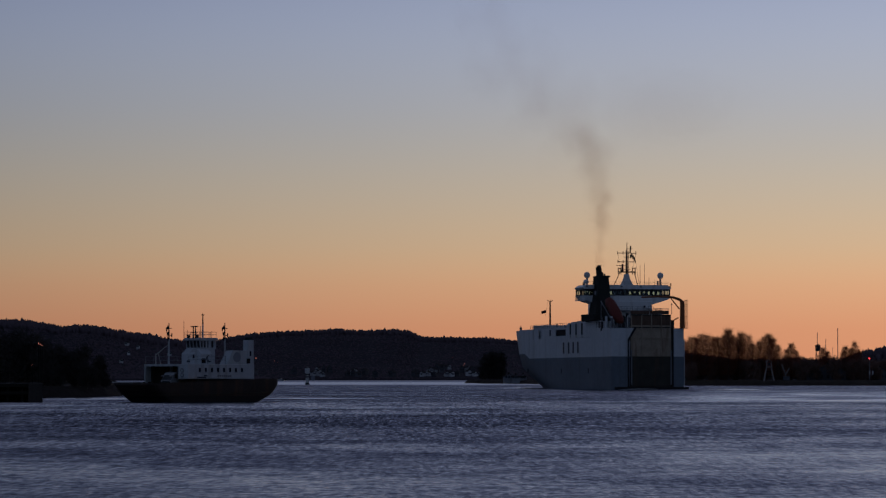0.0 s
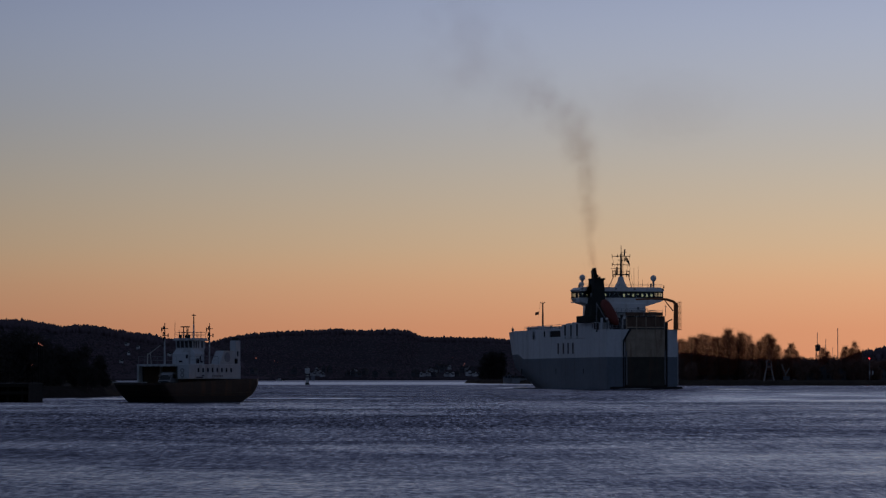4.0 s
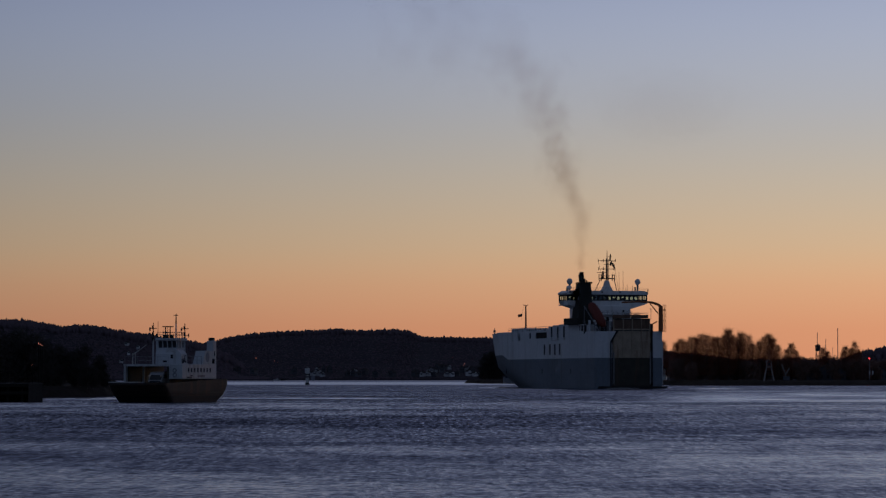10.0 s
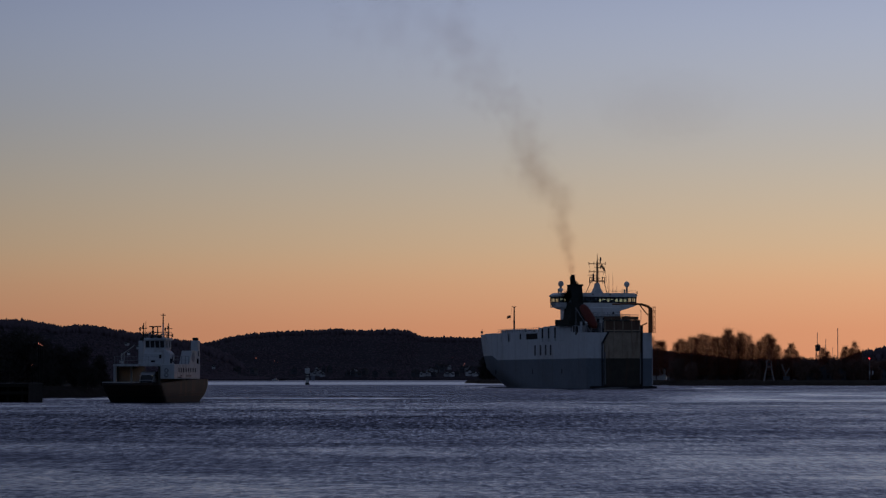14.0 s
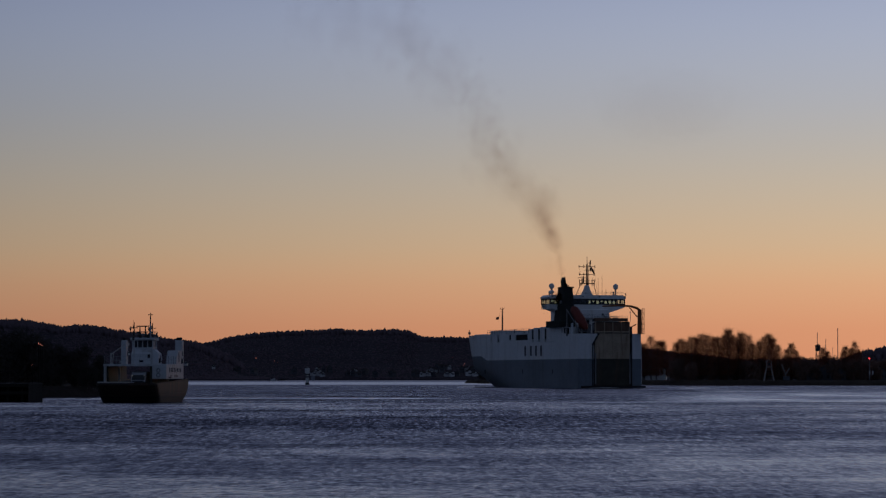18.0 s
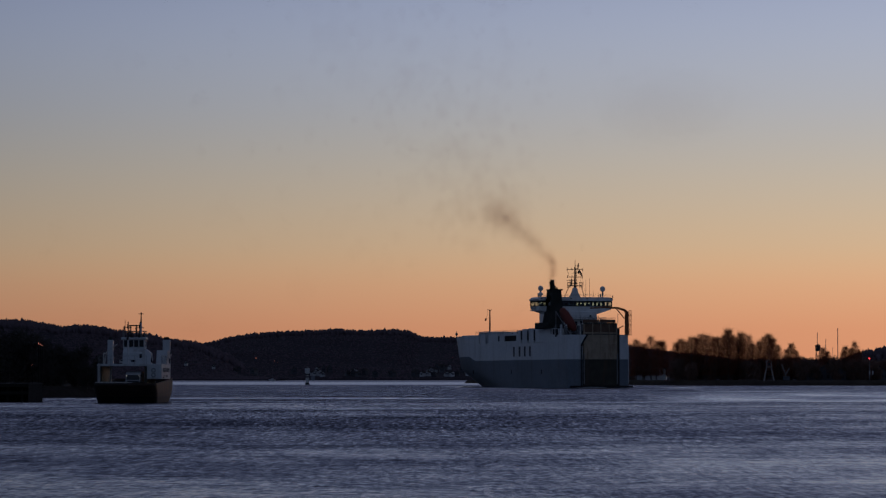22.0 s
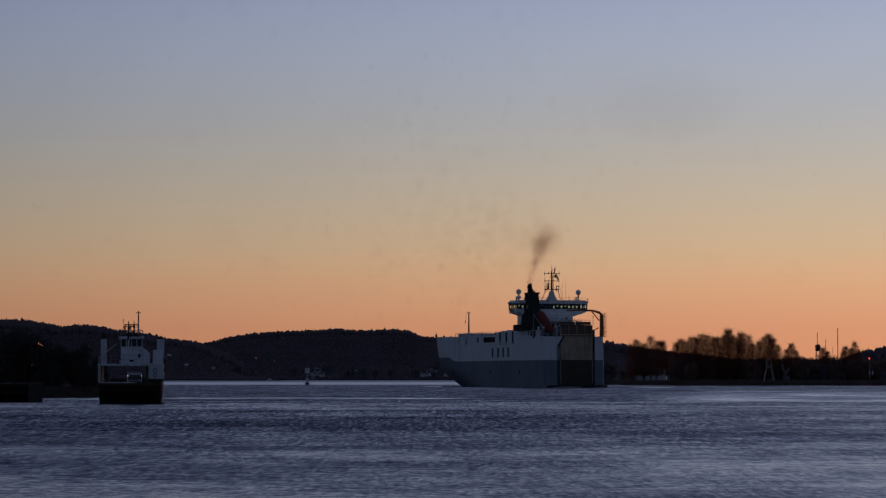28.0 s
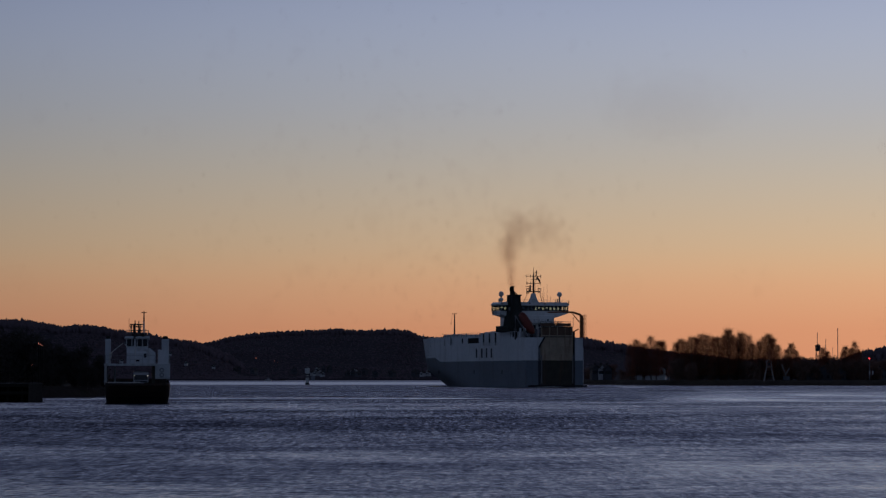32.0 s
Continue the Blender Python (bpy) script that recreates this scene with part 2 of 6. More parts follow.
    wind = join(join(wind, join(1.0, calm, "SUBTRACT"), "MULTIPLY"), join(calm, remap(north, 1600.0, 1900.0, TILT_CALM, 0.14), "MULTIPLY"), "ADD")
    lively = join(join(1.0, join(gust, 0.10, "MULTIPLY"), "ADD"), join(1.0, join(still, 0.85, "MULTIPLY"), "SUBTRACT"), "MULTIPLY")
    # the wavelets are told apart close by, the longer crests and their groups farther out
    across = join(join(wavelets[0], 0.20, "MULTIPLY"), join(crests[0], 0.10, "MULTIPLY"), "ADD")
    far_crests = join(crests[1], remap(north, 70.0, 200.0, 0.35, 1.0), "MULTIPLY")
    far_groups = join(groups[1], remap(north, 120.0, 420.0, 0.10, 1.0), "MULTIPLY")
    along = join(join(join(wavelets[1], CHOP[0], "MULTIPLY"), join(far_crests, CHOP[1], "MULTIPLY"), "ADD"), join(far_groups, CHOP[2], "MULTIPLY"), "ADD")
    slope = n.new("ShaderNodeCombineXYZ")
    l.new(join(across, lively, "MULTIPLY"), slope.inputs[0])
    steep = join(join(join(join(along, lively, "MULTIPLY"), 1.0, "ADD"), 0.15, "MAXIMUM"), 2.5, "POWER")
    facing = join(join(wind, steep, "MULTIPLY"), 0.002, "MAXIMUM")
    l.new(join(facing, -1.0, "MULTIPLY"), slope.inputs[1])
    lean, unit = n.new("ShaderNodeVectorMath"), n.new("ShaderNodeVectorMath")
    lean.operation, unit.operation = "ADD", "NORMALIZE"
    l.new(geo.outputs["Normal"], lean.inputs[0]), l.new(slope.outputs[0], lean.inputs[1])
    l.new(lean.outputs[0], unit.inputs[0]), l.new(unit.outputs[0], p.inputs["Normal"])
    l.new(join(0.16, join(still, 0.06, "MULTIPLY"), "SUBTRACT"), p.inputs["Roughness"])
    return m


WATER = water_surface()


# ---- mesh helpers ----
def empty(name, m=None):
    ob = new(name)
    ob.empty_display_size = 1.0
    if m is not None:
        ob.matrix_basis = m
    return ob


def part(name, bm, material, parent=None, label="", smooth=False):
    me = bpy.data.meshes.new(name)
    bmesh.ops.recalc_face_normals(bm, faces=bm.faces)
    bm.to_mesh(me)
    bm.free()
    if smooth:
        me.polygons.foreach_set("use_smooth", [True] * len(me.polygons))
    me.materials.append(material)
    ob = new(name, me)
    if parent is not None:
        ob.parent = parent
    if label:
        ob["label"] = label
    return ob


def mesh_of(name, verts, faces, material, smooth=False):
    me = bpy.data.meshes.new(name)
    me.from_pydata([tuple(v) for v in verts], [], [tuple(f) for f in faces])
    me.materials.append(material)
    if smooth:
        me.polygons.foreach_set("use_smooth", [True] * len(me.polygons))
    return me


def fresh():
    return bmesh.new()


def box(bm, x0, x1, y0, y1, z0, z1, bevel=0.0):
    v = [bm.verts.new((x, y, z)) for z in (z0, z1) for y in (y0, y1) for x in (x0, x1)]
    fs = [bm.faces.new([v[i] for i in q]) for q in ((0, 2, 3, 1), (4, 5, 7, 6), (0, 1, 5, 4), (2, 6, 7, 3), (0, 4, 6, 2), (1, 3, 7, 5))]
    if bevel:
        es = list({e for f in fs for e in f.edges})
        bmesh.ops.bevel(bm, geom=es, offset=bevel, segments=1, affect="EDGES")
    return bm


def tube(bm, a, b, r0, r1=None, n=8):
    a, b = Vector(a), Vector(b)
    r1 = r0 if r1 is None else r1
    q = (b - a).to_track_quat("Z", "Y")
    rings = []
    for c, r in ((a, r0), (b, r1)):
        rings.append([bm.verts.new(c + q @ Vector((r * math.cos(2 * math.pi * i / n), r * math.sin(2 * math.pi * i / n), 0))) for i in range(n)])
    for i in range(n):
        j = (i + 1) % n
        bm.faces.new((rings[0][i], rings[0][j], rings[1][j], rings[1][i]))
    bm.faces.new(rings[0][::-1]), bm.faces.new(rings[1])
    return bm


def prism(bm, outline, lo, hi, axis="y"):
    """A plate: the outline (two coordinates) pushed from lo to hi along an axis."""
    def at(p, d):
        return {"x": (d, p[0], p[1]), "y": (p[0], d, p[1]), "z": (p[0], p[1], d)}[axis]
    a = [bm.verts.new(at(p, lo)) for p in outline]
    b = [bm.verts.new(at(p, hi)) for p in outline]
    bm.faces.new(a), bm.faces.new(b[::-1])
    for i in range(len(a)):
        j = (i + 1) % len(a)
        bm.faces.new((a[i], b[i], b[j], a[j]))
    return bm


def ball(bm, c, r, squash=1.0, u=14, v=9):
    bmesh.ops.create_uvsphere(bm, u_segments=u, v_segments=v, radius=r, matrix=Matrix.Translation(c) @ Matrix.Diagonal((1, 1, squash, 1)))
    return bm


def lofted(bm, rings, close=True):
    """Skins rings of equal length; caps the ends."""
    vs = [[bm.verts.new(p) for p in ring] for ring in rings]
    for a, b in zip(vs, vs[1:]):
        k = len(a)
        for i in range(k if close else k - 1):
            bm.faces.new((a[i], a[(i + 1) % k], b[(i + 1) % k], b[i]))
    if close:
        bm.faces.new(vs[0][::-1]), bm.faces.new(vs[-1])
    return bm


def railing(parent, points, height=1.0, r=0.035, step=2.0, name="railing"):
    bm = fresh()
    for a, b in zip(points, points[1:]):
        a, b = Vector(a), Vector(b)
        k = max(1, int((b - a).length / step))
        for i in range(k + 1):
            p = a.lerp(b, i / k)
            tube(bm, p, p + Vector((0, 0, height)), r, r, 4)
        for hgt in (height, height * 0.55):
            tube(bm, a + Vector((0, 0, hgt)), b + Vector((0, 0, hgt)), r * 0.8, r * 0.8, 4)
    return part(name, bm, STEEL, parent, "painted pipe railing")


def clear_glass():
    m = bpy.data.materials.new("clear_window_glass")
    m.use_nodes = True
    n, l = m.node_tree.nodes, m.node_tree.links
    n.clear()
    o, mix, t, g, f = (n.new("ShaderNode" + k) for k in ("OutputMaterial", "MixShader", "BsdfTransparent", "BsdfGlossy", "Fresnel"))
    t.inputs[0].default_value = (0.72, 0.86, 0.88, 1)
    g.inputs["Roughness"].default_value = 0.05
    l.new(f.outputs[0], mix.inputs[0]), l.new(t.outputs[0], mix.inputs[1]), l.new(g.outputs[0], mix.inputs[2]), l.new(mix.outputs[0], o.inputs[0])
    return m


CLEAR = clear_glass()
# soot takes light out of what shines through it, most of the blue; how much at each skin
for m, dense in ((SMOKE, 0.0022), (SMOKE_YOUNG, 0.0021), (SMOKE_OLD, 0.0012), (SKY_SMUDGE, 0.0012)):
    n, l = m.node_tree.nodes, m.node_tree.links
    thin = n.new("ShaderNodeBsdfTransparent")
    thin.inputs[0].default_value = (1 - dense * 0.84, 1 - dense, 1 - dense * 1.04, 1)
    l.new(thin.outputs[0], n["Material Output"].inputs[0])
# the fine twigs let some of the glow through
n, l = TWIG.node_tree.nodes, TWIG.node_tree.links
p, thin, mix = n["Principled BSDF"], n.new("ShaderNodeBsdfTranslucent"), n.new("ShaderNodeMixShader")
thin.inputs[0].default_value = (0.52, 0.22, 0.13, 1)
mix.inputs[0].default_value = 0.62
l.new(p.outputs[0], mix.inputs[1]), l.new(thin.outputs[0], mix.inputs[2]), l.new(mix.outputs[0], n["Material Output"].inputs[0])


# ---- water and land ----
def sheet(name, xs, ys, material, kind="structure", label="", category="", height=None):
    verts = [(x, y, height(x, y) if height else 0.0) for y in ys for x in xs]
    k = len(xs)
    faces = [(j * k + i, j * k + i + 1, (j + 1) * k + i + 1, (j + 1) * k + i) for j in range(len(ys) - 1) for i in range(k - 1)]
    ob = new(name, mesh_of(name, verts, faces, material, height is not None))
    return tagged(ob, label, category, "", kind)


def calmness(x, y):
    """How much of the chop reaches a place: gusty bands, and lee under the eastern shore."""
    band = np.interp(y, [60, 100, 125, 160, 215, 260, 420, 640, 720], [0.62, 0.66, 0.85, 1.15, 1.1, 0.85, 0.8, 0.7, 0.5])
    drift = 0.16 * np.sin(x / 17.0 + y / 41.0 + 0.7) + 0.14 * np.sin(x / 29.0 - y / 23.0) + 0.10 * np.sin(x / 9.0 + y / 13.0 + 2.0)
    lee = np.clip((x - 0.064 * y + 3.0) / 20.0, 0.0, 1.0) * np.clip((y - 300.0) / 60.0, 0.0, 1.0)
    return np.clip(band + drift, 0.2, 1.6) * (1 - 0.8 * lee)


def ripple_gap(y):
    """Depth of the sheet's cells at a distance."""
    return np.where(y < 200, 0.0011 * np.maximum(y, 60), 0.22 + 0.0024 * (y - 200))


def water_sheet():
    """One sheet to the horizon; where it lies open before the bank it carries real wavelets."""
    ys = [60.0]
    while ys[-1] < 760:
        ys.append(ys[-1] + float(ripple_gap(ys[-1])))
    ys = np.array([-500.0, -100, 0, 30] + ys + [850, 1000, 1300, 1800, 2600, 3600, 4800, 6000])
    bear = np.concatenate((-np.geomspace(60, 0.2, 9), np.linspace(-0.172, 0.172, 520), np.geomspace(0.2, 60, 9)))
    reach = np.clip(np.abs(ys), 60, 760)
    xx = reach[:, None] * bear[None, :]
    xx = np.clip(xx, -6000, 6000)
    yy = np.repeat(ys[:, None], len(bear), 1)
    zz = np.zeros_like(xx)
    gap = ripple_gap(yy)
    rng = np.random.RandomState(4)
    amp = calmness(xx, yy)
    for i in range(54):
        lam = 0.22 * (5.0 ** (i / 53.0)) * rng.uniform(0.9, 1.1)
        a = radians(-90 + 8) + rng.normal(0, 0.6)
        kx, ky, ph = math.cos(a) * 2 * math.pi / lam, math.sin(a) * 2 * math.pi / lam, rng.uniform(0, 6.28)
        slope = 0.015 if lam < 0.5 else 0.007
        seen = np.clip((lam / gap - 2.5) / 2.0, 0, 1)
        wave = np.sin(kx * xx + ky * yy + ph + 0.8 * np.sin(xx * 1.9 + yy * 0.63 + i))
        zz += seen * amp * slope * lam / (2 * math.pi) * wave
    # longer chop farther out, short-crested
    for i in range(30):
        lam = 0.7 * (6.5 ** (i / 29.0)) * rng.uniform(0.9, 1.1)
        a = radians(-90 + 6) + rng.normal(0, 0.58)
        kx, ky, ph = math.cos(a) * 2 * math.pi / lam, math.sin(a) * 2 * math.pi / lam, rng.uniform(0, 6.28)
        seen = np.clip((lam / gap - 2.5) / 2.0, 0, 1) * np.clip((yy - 45) / 110.0, 0, 1)
        wave = np.sin(kx * xx + ky * yy + ph + 0.9 * np.sin(xx * 0.17 + yy * 0.13 + i * 1.7))
        zz += seen * amp * (0.006 if lam < 2.0 else 0.005) * lam / (2 * math.pi) * wave
    edge = np.clip((yy - 60) / 4.0, 0, 1) * np.clip((760 - yy) / 60.0, 0, 1) * np.clip((0.172 - np.abs(bear[None, :])) / 0.01, 0, 1)
    zz *= edge
    k, rows = len(bear), len(ys)
    me = bpy.data.meshes.new("water")
    me.vertices.add(k * rows)
    me.vertices.foreach_set("co", np.stack((xx, yy, zz), -1).astype(np.float32).ravel())
    j, i = np.meshgrid(np.arange(rows - 1), np.arange(k - 1), indexing="ij")
    q = np.stack((j * k + i, j * k + i + 1, (j + 1) * k + i + 1, (j + 1) * k + i), -1).reshape(-1, 4)
    me.loops.add(q.size), me.polygons.add(len(q))
    me.loops.foreach_set("vertex_index", q.ravel().astype(np.int32))
    me.polygons.foreach_set("loop_start", np.arange(0, q.size, 4, dtype=np.int32))
    me.polygons.foreach_set("use_smooth", np.ones(len(q), dtype=bool))
    me.update(calc_edges=True)
    me.validate()
    me.materials.append(WATER)
    return tagged(new("water", me), "dark blue rippled fjord water at dusk", "water", "", "structure")


water = water_sheet()


def line(knots, x):
    return float(np.interp(x, [k[0] for k in knots], [k[1] for k in knots]))


def rough_noise(x, y, s):
    return noise.noise((x / s, y / s, 0.3)) + 0.5 * noise.noise((x / s * 2.3, y / s * 2.3, 1.7))


def hill(name, ridge, y_shore, y_ridge, y_back, step, label, sway=3.0, shore_rise=1.0):
    """Wooded high ground: from its shore it climbs to a ridge whose height along x is given, and falls away behind."""
    x0, x1 = ridge[0][0], ridge[-1][0]

    def shape(x, y):
        top = line(ridge, x)
        if y <= y_ridge:
            k = max(0.0, (y - y_shore) / (y_ridge - y_shore))
            z = shore_rise + (top - shore_rise) * (0.25 * k + 0.75 * (k * k * (3 - 2 * k)))
            w = math.sin(math.pi * min(1.0, k))
        else:
            k = (y - y_ridge) / (y_back - y_ridge)
            z, w = top * (1 - 0.9 * k * k), 0.0
        if y <= y_shore + 1:
            return -1.5
        return z + sway * w * rough_noise(x, y, 160.0)

    xs = np.arange(x0, x1 + step, step)
    ys = np.concatenate(([y_shore], [y_shore + 4], np.linspace(y_shore + 4, y_ridge, 14)[1:], np.linspace(y_ridge, y_back, 5)[1:]))
    sheet(name, xs, ys, HILL, "structure", label, "hill", shape)
    return shape


def forest(name, shape, x0, x1, y0, y1, count, tall, label, seed, ridge_y=None, ridge_count=0, narrow=0.28, keep=None):
    """Far woods: thousands of small uneven tree tops in one mesh."""
    rnd = random.Random(seed)
    verts, faces = [], []
    for i in range(count + ridge_count):
        x = rnd.uniform(x0, x1)
        y = rnd.uniform(y0, y1) if i < count else ridge_y + rnd.uniform(-60, 12)
        if keep and not keep(x, y):
            continue
        z, h = shape(x, y), tall * rnd.uniform(0.6, 1.1) * (1.15 if rnd.random() < 0.08 else 1.0)
        h *= 0.75 + 0.5 * (0.5 + 0.5 * noise.noise((x / 35.0, y / 60.0, 4.0)))
        spruce = rnd.random() < 0.42
        if i < count:
            h *= 0.22
        r = h * narrow * rnd.uniform(0.7, 1.2) * (1.0 if spruce else 1.5) * (2.3 if i < count else 1.0)
        levels = ((0.0, 0.9), (0.5, 0.85), (1.0, 0.06)) if spruce else ((0.0, 0.7), (0.5, 0.95), (1.0, 0.12))
        base = len(verts)
        for fz, fr in levels:
            for k in range(4):
                a = 2 * math.pi * (k + rnd.uniform(-0.3, 0.3)) / 4
                q = r * fr * rnd.uniform(0.7, 1.25)
                verts.append((x + q * math.cos(a), y + q * math.sin(a), z - 0.4 + h * (fz + rnd.uniform(-0.05, 0.05))))
        for lv in range(2):
            for k in range(4):
                j = (k + 1) % 4
                faces.append((base + lv * 4 + k, base + lv * 4 + j, base + lv * 4 + 4 + j, base + lv * 4 + 4 + k))
        faces.append(tuple(base + 8 + k for k in range(4)))
    return tagged(new(name, mesh_of(name, verts, faces, SPRUCE, True)), label, "forest", "", "stuff")


# clearings round the villages on the far shore: x and y
VILLAGE = [(-120.8, 2740), (-117.3, 2790), (-87.5, 2740), (-82.2, 2760), (-14.1, 2750), (-7.8, 2800), (0.0, 2850), (8.8, 2750), (23.5, 2810), (30.5, 2750)]
# the long wooded ridge across the fjord
FAR_RIDGE = [(-620, 34), (-319.4, 36), (-276.5, 37.85), (-253.4, 43.79), (-220.4, 49.07), (-187.4, 51.71), (-147.8, 53.03), (-121.4, 54.35), (-88.4, 52.37), (-55.4, 53.69), (-38.9, 51.71), (-23.8, 45.11), (17.2, 45.11), (86.5, 41.15), (169.0, 39.83), (340.6, 18.71), (900, 12)]
far_shape = hill("hill_far", FAR_RIDGE, 2660, 3300, 3900, 22, "dark wooded hillside across the fjord")
forest("far_woods", far_shape, -560, 560, 2675, 3290, 26000, 6.0, "dark spruce woods on the far hillside", 5, 3300, 4200, 0.36, keep=lambda x, y: not any(abs(x - vx) < 9 and y < vy + 10 for vx, vy in VILLAGE))
# the nearer ridge on the western side
WEST_RIDGE = [(-640, 66), (-454.7, 56.24), (-419.9, 54.50), (-402.5, 52.76), (-390.9, 49.28), (-367.7, 50.44), (-344.5, 48.70), (-321.3, 43.48), (-286.5, 37.68), (-251.7, 33.62), (-222.7, 21.44), (-193.7, 5.20), (-150, 0.5)]
west_shape = hill("hill_west", WEST_RIDGE, 2480, 2900, 3280, 16, "dark wooded hillside with scattered houses", 2.0)
forest("west_woods", west_shape, -600, -165, 2495, 2895, 15000, 6.6, "dark mixed woods on the hillside", 6, 2900, 2800, 0.36)
# the low hill behind the eastern point
EAST_RIDGE = [(48.1, 1.0), (58.3, 19.73), (68.4, 20.31), (77.1, 19.73), (84.4, 17.99), (93.1, 16.25), (100.3, 13.35), (109.0, 11.61), (117.7, 9.87), (149.6, 8.42), (207.6, 8.42), (216.3, 13.93), (227.9, 16.25), (330, 22)]
east_shape = hill("hill_east", EAST_RIDGE, 1180, 1450, 1800, 8, "dark wooded rise behind the shore houses", 1.0)
forest("east_woods", east_shape, 51.0, 300, 1225, 1445, 3600, 3.8, "dark woods on the low rise", 7, 1450, 1300, 0.32)


def bank(name, label, outline, top, slope=6.0, cover=EARTH):
    """Low shore land: an uneven top with a sloping edge that goes under water."""
    bm = fresh()
    c = Vector((sum(p[0] for p in outline) / len(outline), sum(p[1] for p in outline) / len(outline)))
    pts = []
    for a, b in zip(outline, outline[1:] + outline[:1]):
        k = max(1, int(math.dist(a, b) / 9))
        for i in range(k):
            p = Vector(a).lerp(Vector(b), i / k)
            pts.append(p + Vector((noise.noise((p.x / 9, p.y / 9, 2)), noise.noise((p.x / 9, p.y / 9, 6)))) * 2.0)
    rings = []
    for d, z in ((-2.0, -1.5), (0.0, 0.05), (slope * 0.4, top * 0.7), (slope, top)):
        ring = []
        for p in pts:
            q = p + (c - p).normalized() * d
            ring.append((q.x, q.y, z + (0.25 * noise.noise((q.x / 5, q.y / 5, 1)) if z > 0 else 0)))
        rings.append(ring)
    return tagged(part(name, lofted(bm, rings), cover), label, "shore", "", "structure")


bank("ground_east", "dark grassy shore bank with a stony edge", [(10.8, 1425), (18.2, 1370), (36.5, 1250), (58.4, 1125), (86.5, 1030), (124.7, 1008), (163.2, 1000), (420, 1010), (420, 1500), (60, 1500)], 1.8, 6.0, BANK_GRASS)
bank("ground_west", "overgrown shore bank, its colour darkened for tree shade", [(-140, 395), (-57.9, 402), (-52.6, 418), (-50.3, 440), (-62.6, 560), (-175, 1500), (-420, 1500), (-300, 395)], 1.6)
bank("ground_near", "grassy bank on which the camera stands", [(-420, -40), (-60, 6), (60, 6), (420, -40), (420, -450), (-420, -450)], 1.3, 4.0)


# ---- the cargo ship (its own axes: x to starboard, y forward from the transom, z up from the waterline) ----
BEAM = 9.63


def stem_at(z):
    return line([(-1.0, 104), (0, 108), (2, 116), (4, 124), (6, 130), (10, 132.2), (16.5, 134.0)], z)


def half_breadth(u, z):
    """Half the breadth at the fraction u of the length at the height z."""
    full = line([(-1, 0.50), (2, 0.55), (6, 0.62), (10, 0.655), (16.5, 0.68)], z)
    sharp = line([(-1, 1.5), (6, 1.8), (16.5, 1.95)], z)
    b = BEAM if u <= full else BEAM * max(0.0, 1 - ((u - full) / (1 - full)) ** sharp)
    return max(b, 0.25)


def hull_band(bm, levels, stations=40):
    """Shell plating of both sides between heights; levels: functions of the length fraction."""
    us = [1 - (1 - i / stations) ** 1.35 for i in range(stations + 1)]
    for s in (-1, 1):
        grid = [[bm.verts.new((s * half_breadth(u, lv(u)), u * stem_at(lv(u)), lv(u))) for u in us] for lv in levels]
        for a, b in zip(grid, grid[1:]):
            for i in range(stations):
                bm.faces.new((a[i], a[i + 1], b[i + 1], b[i]))
    bmesh.ops.remove_doubles(bm, verts=bm.verts, dist=0.01)
    return bm


def paint_line(u):
    k = min(1.0, max(0.0, (u - 0.655) / 0.055))
    return 8.25 + 1.4 * k * k * (3 - 2 * k)


